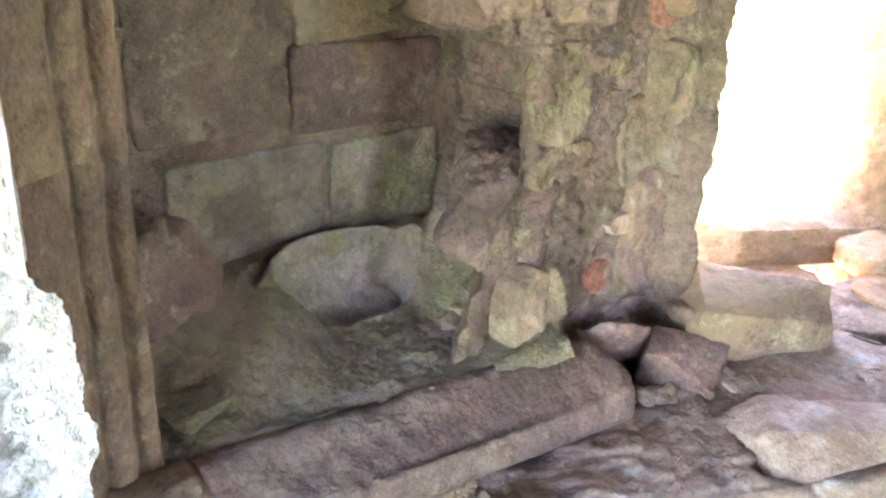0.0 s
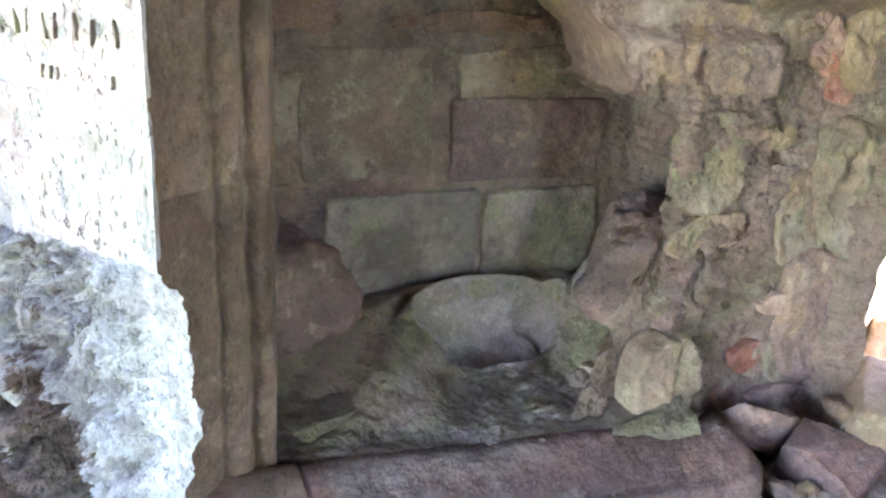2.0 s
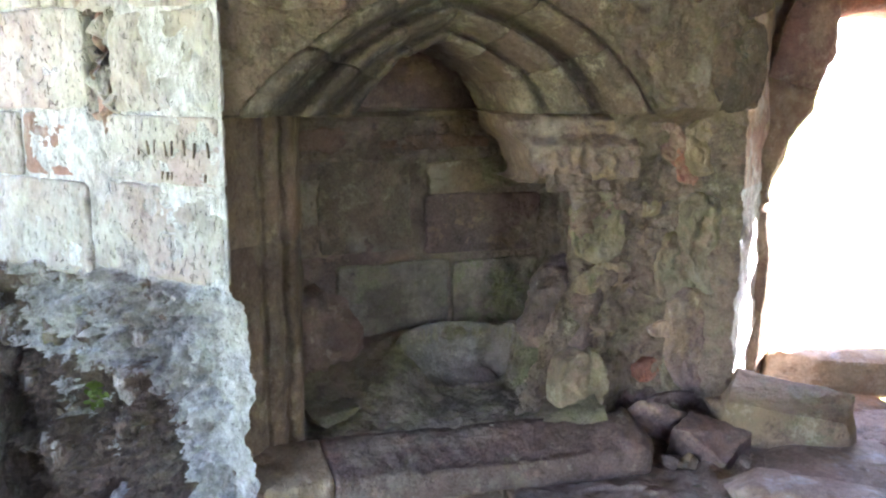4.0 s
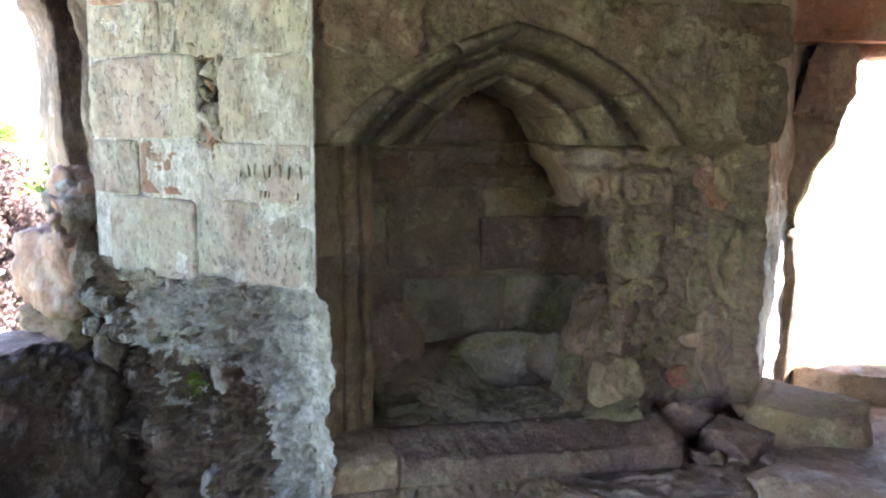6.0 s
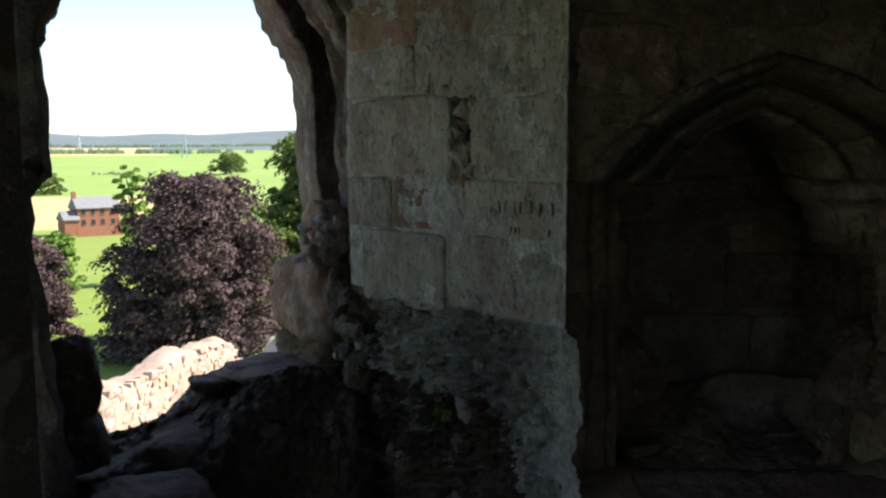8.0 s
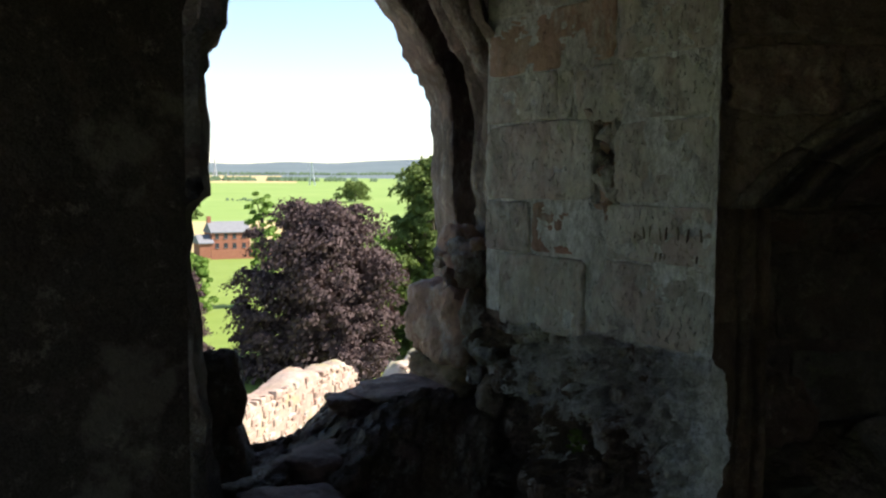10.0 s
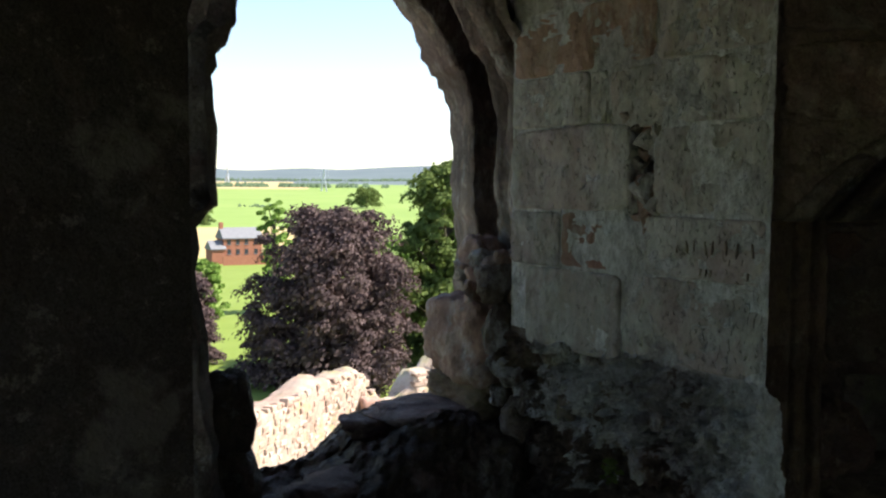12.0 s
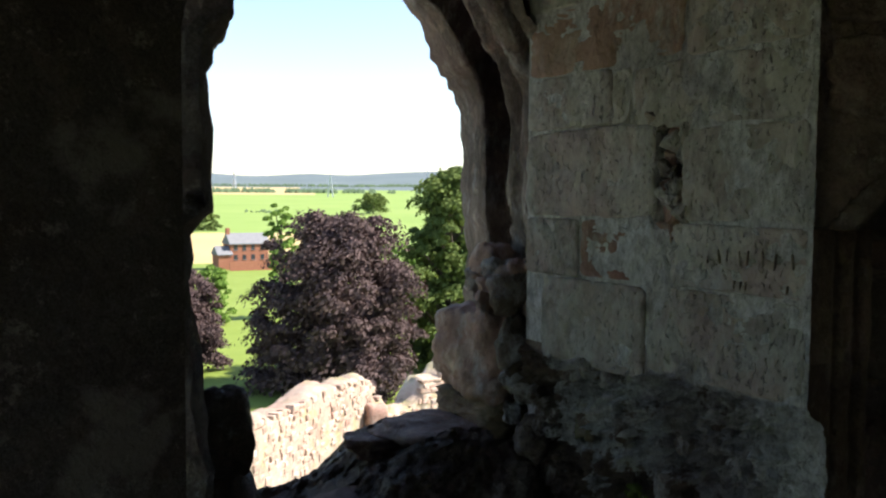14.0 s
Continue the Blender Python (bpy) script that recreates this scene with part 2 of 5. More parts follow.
def stone(name, place, u, v, w, h, material, parent=None, front=0.03, depth=0.08, seed=0, rough=0.007, sharp=7.0, turn=0.0, slope=(0.0, 0.0), wob=0.05, edge=0.012, label="", n=44):
    """A worn stone on a wall: a wobbly rounded outline w by h about (u, v), proud by front, with a rough face."""
    rings = [(1.0, -depth), (1.0, front - edge), (0.985, front - edge * 0.35)] + [(0.955 - 0.0617 * k, front) for k in range(15)]
    ct, st = math.cos(turn), math.sin(turn)
    verts, faces = [], []
    for k, (r, top) in enumerate(rings):
        for q in range(n):
            a = 2 * math.pi * (q + 0.5) / n
            c, s = math.cos(a), math.sin(a)
            sup = (abs(c) ** sharp + abs(s) ** sharp) ** (-1 / sharp)
            jit = 1 + wob * fz((c * 1.3, s * 1.3, seed * 1.7), 1.6, seed, 4)
            du, dv = w / 2 * c * sup * jit * r, h / 2 * s * sup * jit * r
            uu, vv = u + du * ct - dv * st, v + du * st + dv * ct
            ww = top
            if k:
                ww += rough * (1.4 * fz((uu, vv, 0), 9, seed, 6) + 0.5 * fz((uu, vv, 3), 40, seed, 3)) + slope[0] * du + slope[1] * dv
            verts.append(place(uu, vv, ww))
    for k in range(len(rings) - 1):
        for q in range(n):
            a, b = k * n + q, k * n + (q + 1) % n
            faces.append((a, b, b + n, a + n))
    faces.append(tuple((len(rings) - 1) * n + q for q in range(n)))
    return mesh_ob(name, verts, faces, material, parent, label)


def lump(name, at, size, material, parent=None, seed=0, rough=0.25, turn=0.0, box=4.0, label="", nu=28, nv=18, fine=0.02):
    """A rounded boulder: a superellipsoid with noise."""
    verts, faces = [], []
    ct, st = math.cos(turn), math.sin(turn)
    for j in range(nv + 1):
        b = -math.pi / 2 + math.pi * j / nv
        for i in range(nu):
            a = 2 * math.pi * i / nu
            d = Vector((math.cos(a) * math.cos(b), math.sin(a) * math.cos(b), math.sin(b)))
            k = (abs(d.x) ** box + abs(d.y) ** box + abs(d.z) ** box) ** (-1 / box)
            k *= 1 + rough * fz(d, 1.1, seed, 4) + fine * fz(d, 7, seed + 1, 3)
            x, y, z = d.x * k * size[0] / 2, d.y * k * size[1] / 2, d.z * k * size[2] / 2
            verts.append((at[0] + x * ct - y * st, at[1] + x * st + y * ct, at[2] + z))
    for j in range(nv):
        for i in range(nu):
            a, b = j * nu + i, j * nu + (i + 1) % nu
            faces.append((a, b, b + nu, a + nu))
    return mesh_ob(name, verts, faces, material, parent, label)


def rock(name, at, size, material, parent=None, seed=0, turn=0.0, tilt=(0.0, 0.0), label="", points=16, cut=0.10):
    """An angular broken stone: the hull of random points in a box, its edges knocked off, its faces roughened."""
    rng = random.Random(seed)
    bm = bmesh.new()
    for _ in range(points):
        d = Vector((rng.uniform(-1, 1), rng.uniform(-1, 1), rng.uniform(-1, 1)))
        d *= 0.5 / max(abs(d.x), abs(d.y), abs(d.z)) * rng.uniform(0.86, 1.0)
        bm.verts.new((d.x * size[0], d.y * size[1], d.z * size[2]))
    got = bmesh.ops.convex_hull(bm, input=bm.verts)
    bmesh.ops.delete(bm, geom=[v for v in got["geom_interior"] if isinstance(v, bmesh.types.BMVert)], context="VERTS")
    bmesh.ops.bevel(bm, geom=bm.edges[:], offset=min(size) * cut, segments=2, profile=0.6, affect="EDGES", clamp_overlap=True)
    bmesh.ops.triangulate(bm, faces=bm.faces[:])
    for cuts in range(2):
        long = [e for e in bm.edges if e.calc_length() > max(size) * 0.09]
        if long:
            bmesh.ops.subdivide_edges(bm, edges=long, cuts=1)
            bmesh.ops.triangulate(bm, faces=[f for f in bm.faces if len(f.verts) > 3])
    m = Matrix.Translation(at) @ Matrix.Rotation(turn, 4, "Z") @ Matrix.Rotation(tilt[0], 4, "X") @ Matrix.Rotation(tilt[1], 4, "Y")
    small = min(size)
    for v in bm.verts:
        p = m @ v.co
        n_ = v.co.normalized()
        v.co = p + (m.to_3x3() @ n_) * small * (0.05 * fz(p, 3 / max(size), seed, 4) + 0.012 * fz(p, 60, seed, 3))
    verts, faces = [v.co.copy() for v in bm.verts], []
    for k, v in enumerate(bm.verts):
        v.index = k
    faces = [tuple(v.index for v in f.verts) for f in bm.faces]
    bm.free()
    ob = mesh_ob(name, verts, faces, material, parent, label)
    ob.data.polygons.foreach_set("use_smooth", [True] * len(ob.data.polygons))
    ob.data.set_sharp_from_angle(angle=radians(38))
    return ob


def sweep(name, path, outs, profile, place, material, parent=None, label="", rough=0.004, seed=0, ends=True):
    """A moulding: the profile (out, w) carried along a path of (u, v) with its outward directions."""
    m = len(profile)
    verts, faces = [], []
    for (u, v), (ou, ov) in zip(path, outs):
        for k, w in profile:
            e = rough * (fz((u * 1.0 + k, v, w), 7, seed) + 0.6 * fz((u + k, v, w), 32, seed, 3))
            verts.append(place(u + ou * (k + e), v + ov * (k + e), w + e))
    for q in range(len(path) - 1):
        for k in range(m - 1):
            a = q * m + k
            faces.append((a, a + 1, a + m + 1, a + m))
    if ends:
        faces += [tuple(range(m)), tuple(range((len(path) - 1) * m, len(path) * m))]
    return mesh_ob(name, verts, faces, material, parent, label)


def arc(p0, pc, p1, n):
    """Points of a curve from p0 to p1 that bends towards pc."""
    out = []
    for i in range(n + 1):
        t = i / n
        out.append(tuple((1 - t) ** 2 * a + 2 * t * (1 - t) * c + t * t * b for a, c, b in zip(p0, pc, p1)))
    return out


def outward(path, side=1):
    res = []
    for i in range(len(path)):
        a, b = path[max(0, i - 1)], path[min(len(path) - 1, i + 1)]
        d = Vector((b[0] - a[0], b[1] - a[1])).normalized()
        res.append((-d.y * side, d.x * side))
    return res


def smooth_step(a, b, x):
    t = min(1.0, max(0.0, (x - a) / (b - a)))
    return t * t * (3 - 2 * t)


# ---- the two walls and the windows: frames of (along, up, proud) ----
FACE_Y = 1.906


def on_a(u, v, w):
    return (u, FACE_Y - 0.024 * (u - 0.253) - w, v)


B0, BD = Vector((0.253, 1.906, 0)), Vector((-0.571, 0.821, 0)).normalized()
BN = Vector((-BD.y, BD.x, 0))


def on_b(u, v, w):
    p = B0 + BD * u + BN * w
    return (p.x, p.y, v)


W0, WD = Vector((-0.392, 3.0, 0)), Vector((-0.821, -0.571, 0))
WN = Vector((0.393, -0.945, 0))


def on_w(s, v, w):
    p = W0 + WD * s + WN * w
    return (p.x, p.y, v)


R0, RD = Vector((1.815, 2.135, 0)), Vector((0.866, -0.5, 0))
RN = Vector((-0.5, -0.866, 0))


def on_r(s, v, w):
    p = R0 + RD * s + RN * w
    return (p.x, p.y, v)


# ---- niche wall ----
NICHE_L, NICHE_Z = 0.43, 0.80


def arch_side(k, right):
    """The arch's curve, k from 0 at its inner edge to 1 at the outer hood."""
    apex = (0.756 - 0.004 * k, 1.675 + 0.150 * k)
    if right:
        foot = (0.951 + 0.300 * k, 1.520)
        bend = (foot[0] * 0.52 + apex[0] * 0.48 + 0.055 + 0.03 * k, (foot[1] + apex[1]) / 2 + 0.035 + 0.055 * k)
    else:
        foot = (0.561 - 0.296 * k, 1.520)
        bend = (foot[0] * 0.52 + apex[0] * 0.48 - 0.03 - 0.02 * k, (foot[1] + apex[1]) / 2 + 0.03 + 0.04 * k)
    return foot, bend, apex


def in_arch(x, z, k):
    """Whether (x, z) lies under the arch's curve k."""
    for right in (False, True):
        foot, bend, apex = arch_side(k, right)
        if (x <= apex[0]) != right or x == apex[0]:
            for (xa, za), (xb, zb) in zip(arc(foot, bend, apex, 10)[:-1], arc(foot, bend, apex, 10)[1:]):
                if min(xa, xb) <= x <= max(xa, xb):
                    return z < za + (zb - za) * (x - xa) / (xb - xa or 1)
    return False


def front_edge(z):
    """The broken right edge of the niche, on the face."""
    if z > 1.34:
        return 1.0
    if z > 1.12:
        return 1.062 + 0.012 * fz((0, 0, z), 14, 3)
    if z > 1.0:
        return 1.062 - (1.12 - z) * 0.50 + 0.014 * fz((0, 0, z), 16, 3)
    return 1.002 - (1.0 - z) * 0.35 + 0.02 * fz((0, 0, z), 16, 3)


def rubble_w(x, z):
    """The robbed face beside the niche: behind the ashlar line, coming forward to the corner stones."""
    back = -0.088 * (1 - smooth_step(1.40, 1.49, x)) * (1 - smooth_step(1.49, 1.54, z))
    if z < 0.82:
        back *= smooth_step(0.68, 0.80, z)
    e = 0.016 * fz((x, 0, z), 7, 1, 6) + 0.010 * abs(fz((x, 3, z), 16, 9, 4)) + 0.005 * fz((x, 0, z), 48, 2, 4)
    return back - 0.003 + e


def relief(x, z):
    """How far the wall's bedding stands out at (x, z)."""
    rough = 0.007 * fz((x, 0, z), 8, 1, 6) + 0.003 * fz((x, 0, z), 45, 2, 4)
    out = rubble_w(x, z) if x > 0.9 else -0.010 + rough
    inside = (z <= 1.525 and NICHE_L < x < front_edge(z) + 0.185 and z > 0.72) or (z > 1.525 and in_arch(x, z, 0.55))
    if inside:
        out = -0.440 + 0.75 * rough
        if z > 1.40 and z < 1.50 and x < 1.08:
            # old plaster, flaked off in places
            out += 0.006 * smooth_step(-0.12, 0.02, fz((x, 4, z), 13, 3, 4))
    if not inside and ((z <= 1.525 and 0.262 < x <= NICHE_L and z > 0.76) or (z > 1.525 and in_arch(x, z, 0.93))):
        out = -0.17 if x > 0.30 or z > 1.525 else -0.12
    if 0.70 < z <= 0.80 and x < 1.185:
        out = min(out, -0.13)
    if z <= 0.70 and 0.28 < x < 1.35:
        out = 0.012 + 0.06 * smooth_step(0.45, 1.2, x) + 3 * rough
    return out


def down(j):
    """Rows closer together where the camera passes."""
    return 0.55 * j / 0.10 if j < 0.10 else (0.55 + 1.35 * (j - 0.10) / 0.82 if j < 0.92 else 1.90 + 1.10 * (j - 0.92) / 0.08)


niche_wall = sheet("wall_north", 250, 400, lambda i, j: on_a(0.253 + 1.243 * i, down(j), relief(0.253 + 1.243 * i, down(j))), M_MORTAR)
tagged(niche_wall, "rough sandstone pier wall with lime mortar, algae and a recessed niche", "wall", kind="structure")

piscina = empty("wall_niche", (0.75, 1.95, 0.75), "weathered sandstone wall niche with pointed moulded arch and broken basin", "niche")


def on_back(u, v, w):
    return on_a(u, v, w - 0.440)


for q, (u, v, w, h, mt, fr, tn) in enumerate((
        (0.675, 1.275, 0.25, 0.235, M_DUN, 0.006, 0.0), (1.005, 1.220, 0.335, 0.160, M_IMPOST, 0.007, -0.02), (1.00, 1.352, 0.31, 0.085, M_BUFF, 0.005, 0.07), (0.750, 1.028, 0.31, 0.196, M_GREY, 0.008, 0.0),
        (1.045, 1.022, 0.262, 0.192, M_MOSSGREY, 0.009, 0.0), (0.82, 1.60, 0.56, 0.15, M_PURPLE, 0.006, 0.0), (0.53, 1.25, 0.10, 0.20, M_BUFF, 0.001, 0.0))):
    stone("back_stone", on_back, u, v, w, h, mt, piscina, fr, 0.03, 20 + q, 0.006, 20, tn, wob=0.035, n=96, edge=0.004)
for u, v, w, h, sd in ((0.870, 1.440, 0.22, 0.036, 32), (0.985, 1.436, 0.06, 0.024, 33), (0.735, 1.436, 0.05, 0.02, 34), (0.565, 1.447, 0.12, 0.060, 35)):
    stone("bare_patch", on_back, u, v, w, h, M_UMBER, piscina, 0.014, 0.012, sd, 0.004, 3, wob=0.35, n=60, edge=0.003, label="dark red stone bared where plaster has flaked")
stone("ledge", on_back, 0.835, 1.513, 0.60, 0.012, M_BUFF, piscina, 0.03, 0.03, 31, 0.005, 6, turn=0.01)


def facing(i, j):
    # broken facing that overhangs the niche on its right
    z = 0.78 + 0.60 * j
    x = front_edge(z) + 0.20 * max(0.0, (i - 0.25) / 0.75)
    w = rubble_w(x, z) - 0.004
    if i < 0.25:
        f = 1 - i / 0.25
        x += 0.26 * f
        w -= 0.24 * f
    w += 0.016 * fz((x, w * 2, z), 14, 33, 5)
    return on_a(x, z, w)


def sill_back(x):
    return -0.15 + 0.223 * (x - 0.44)


def floor_z(x, w):
    """The niche's bottom: the back shell of a broken basin with rough mortar and core falling to the sill."""
    front = sill_back(x)
    centre = smooth_step(0.70, 0.82, x) * smooth_step(1.10, 1.00, x)
    run = (front + 0.41) * (1 - centre) + 0.15 * centre
    f = smooth_step(0.0, 1.0, (w + 0.41) / run)
    z = 0.938 - 0.130 * f
    p = (x, w * 1.3, 0.3)
    z += (0.006 + 0.010 * f) * fz(p, 7, 61, 4) + 0.005 * f * fz(p, 26, 62, 3)
    r = math.hypot((x - 0.895) / 0.150, (w + 0.340) / 0.060)
    a = math.atan2((w + 0.340) / 0.060, (x - 0.895) / 0.150)
    if r < 1.0:
        bowl = 0.795 + 0.120 * r ** 1.7 * smooth_step(0.9, -0.5, math.sin(a))
        z = min(z, bowl + 0.005 * fz(p, 9, 63, 5))
    # raised double rim on the unbroken side
    back = smooth_step(0.2, -0.35, math.sin(a))
    z += 0.018 * back * math.exp(-((r - 1.07) / 0.08) ** 2) - 0.016 * back * math.exp(-((r - 1.30) / 0.10) ** 2)
    # wet cleft that sweeps up towards the broken side
    cleft = smooth_step(-0.9, -0.4, a) * smooth_step(1.75, 1.35, a)
    z -= 0.045 * cleft * math.exp(-((r - 0.78 - 0.06 * math.sin(3 * a)) / 0.10) ** 2)
    z -= 0.02 * cleft * math.exp(-((r - 1.16) / 0.07) ** 2)
    # core rising beside the broken facing
    z += 0.11 * smooth_step(0.985, 1.12, x) * smooth_step(-0.40, -0.30, w) + 0.02 * smooth_step(0.62, 0.45, x) * (1 - f)
    return z


def niche_bottom(i, j):
    x = 0.43 + 0.69 * i
    w = -0.455 + (sill_back(x) + 0.030 + 0.455) * j
    return on_a(x, floor_z(x, w) - 0.035 * smooth_step(0.93, 1.0, j) - 0.09 * smooth_step(0.60, 0.98, j) * smooth_step(0.985, 1.12, x), w)


def dish(i, j):
    a, r = 2 * math.pi * i, 0.02 + 1.30 * j
    x, w = 0.895 + 0.150 * r * math.cos(a), -0.340 + 0.060 * r * math.sin(a)
    fall = smooth_step(0.95, 1.25, r) if math.sin(a) > -0.1 else smooth_step(1.22, 1.32, r)
    return on_a(x, floor_z(x, w) + 0.003 - 0.012 * fall, w)


sheet("niche_bottom", 170, 120, niche_bottom, M_MOSSY, piscina, "rough mossy mortar and broken core below the basin")
sheet("basin", 130, 56, dish, M_BASIN, piscina, "broken carved stone basin with a raised double rim")
lump("fragment", on_a(0.500, 0.975, -0.385), (0.215, 0.22, 0.22), M_MORTAR, piscina, 617, 0.32, 0.2, 2.8, fine=0.06, nu=60, nv=40, label="rounded broken stub of carved stone")
rock("fragment", on_a(0.495, 0.812, -0.245), (0.15, 0.20, 0.085), M_MOSSY, piscina, 612, 0.1)
sheet("facing", 40, 110, facing, M_MORTAR, piscina, "broken rubble facing with mortar and algae")

# left jamb, in three stones
JAMB = [(-0.07, -0.43), (-0.06, -0.36), (-0.02, -0.22), (0.0, -0.150), (0.006, -0.132), (0.014, -0.122), (0.024, -0.119), (0.032, -0.123), (0.036, -0.131), (0.039, -0.136), (0.043, -0.127), (0.049, -0.115), (0.058, -0.108), (0.070, -0.105), (0.078, -0.106), (0.083, -0.111),
        (0.086, -0.116), (0.090, -0.106), (0.096, -0.095), (0.104, -0.088), (0.120, -0.080), (0.140, -0.070), (0.158, -0.054), (0.168, -0.034), (0.174, -0.014), (0.177, -0.004)]
for z0, z1, mt in ((0.60, 0.988, M_BROWN), (0.988, 1.258, M_BROWN), (1.258, 1.52, M_BROWN)):
    n = 22
    path = [(NICHE_L, z0 + (z1 - z0) * i / n) for i in range(n + 1)]
    sweep("jamb_stone", path, [(-1, 0)] * (n + 1), JAMB, on_a, mt, piscina, rough=0.006, seed=5, ends=False)

# arch: three stones a side, moulded
ARCH = [(0.0, -0.36), (0.0, -0.15), (0.04, -0.115), (0.10, -0.10), (0.16, -0.112), (0.20, -0.135), (0.25, -0.105), (0.33, -0.06), (0.42, -0.045), (0.48, -0.058), (0.52, -0.095), (0.58, -0.105), (0.64, -0.08), (0.70, -0.03), (0.76, -0.004), (0.83, 0.004), (0.90, -0.002), (0.94, -0.02), (1.0, -0.03)]
for right in (False, True):
    for a, b, mt in ((0.0, 0.36, M_ARCH), (0.365, 0.71, M_ARCH), (0.715, 1.0, M_ARCH)):
        n = 14
        verts, faces, m = [], [], len(ARCH)
        for i in range(n + 1):
            t = a + (b - a) * i / n
            for k, w in ARCH:
                f, c, p = arch_side(k, right)
                x, z = ((1 - t) ** 2 * f[j] + 2 * t * (1 - t) * c[j] + t * t * p[j] for j in (0, 1))
                e = 0.009 * fz((x, w, z), 9, 4 + a + right, 5) + 0.003 * fz((x, w, z), 45, 5, 3)
                chip = 0.03 * max(0, fz((x, w, z), 14, 8, 3) - 0.15) if k < 0.1 else 0
                verts.append(on_a(x, z + chip, w + e))
        for i in range(n):
            for k in range(m - 1):
                q = i * m + k
                faces.append((q, q + 1, q + m + 1, q + m))
        faces += [tuple(range(m)), tuple(range(n * m, n * m + m))]
        mesh_ob("voussoir", verts, faces, mt, piscina)

# bearing block of the arch on the broken side
def impost(i, j):
    z = 1.350 + 0.172 * j
    left = 0.997 - 0.034 * smooth_step(1.350, 1.444, z) - 0.040 * smooth_step(1.435, 1.500, z) + 0.010 * fz((0, 0, z), 22, 42, 3)
    right = 1.235 + 0.012 * fz((0, 5, z), 20, 43, 3)
    u = min(1.0, max(0.0, (i - 0.18) / 0.70))
    x = left + (right - left) * u
    w = -0.150 + 0.062 * u + 0.030 * smooth_step(1.352, 1.372, z) - 0.036 * smooth_step(1.44, 1.475, z) - 0.02 * smooth_step(1.50, 1.522, z)
    if z < 1.445:
        w += 0.0022 * math.sin(x * 185 + 2.5 * fz((x, 0, z), 14, 44, 3)) * smooth_step(1.445, 1.425, z)
        w -= 0.022 * math.exp(-((x - 1.105) / 0.010) ** 2 - ((z - 1.398) / 0.022) ** 2)
    w += 0.012 * fz((x, 0, z), 11, 45, 6) + 0.004 * fz((x, 0, z), 50, 46, 3)
    if i < 0.18:
        f = 1 - i / 0.18
        w -= 0.27 * f
        x += 0.06 * f
    if i > 0.88:
        w -= 0.12 * (i - 0.88) / 0.12
    if j < 0.02 or j > 0.98:
        w -= 0.06
    return on_a(x, z, w)


sheet("impost", 110, 60, impost, M_IMPOST, piscina, "pinkish broken impost block with tool marks")

# projecting sill of the niche: two slabs whose front swings out towards the window
SILL = [(-0.115, 0.812), (-0.085, 0.800), (-0.05, 0.785), (-0.025, 0.776), (-0.012, 0.771), (-0.004, 0.766), (0.0, 0.759), (0.001, 0.742), (0.0, 0.722), (-0.001, 0.706), (-0.006, 0.699), (-0.03, 0.693), (-0.07, 0.69)]
for x0, x1, mt in ((0.262, 0.452, M_BROWN), (0.457, 1.195, M_PURPLE)):
    verts, faces, m, n = [], [], len(SILL) + 3, 16 if x1 < 0.5 else 70
    for i in range(n + 1):
        x = x0 + (x1 - x0) * i / n
        front = 0.018 + max(0.0, x - 0.44) * 0.140 - 0.03 * smooth_step(1.17, 1.195, x)
        for k, (w, z) in enumerate([(-0.175, 0.76), (-0.140, 0.806)] + SILL + [(-0.16 - front, 0.67)]):
            w += front
            e = 0.005 * fz((x, w, z), 9, 6, 5) + 0.0025 * fz((x, w, z), 42, 7, 3)
            worn = -0.012 * math.sin(math.pi * smooth_step(0.5, 1.2, x)) if 2 <= k <= 6 else 0
            nick = -0.010 * max(0.0, fz((x, 0, 0), 30, 71, 3)) if 6 <= k <= 9 else 0
            verts.append(on_a(x, z + e + worn + nick * 0.5, w + e * 0.6 + nick))
    for i in range(n):
        for k in range(m - 1):
            q = i * m + k
            faces.append((q, q + 1, q + m + 1, q + m))
    faces += [tuple(range(m)), tuple(range(n * m, n * m + m))]
    mesh_ob("sill_stone", verts, faces, mt, piscina, "worn purple sandstone sill slab")

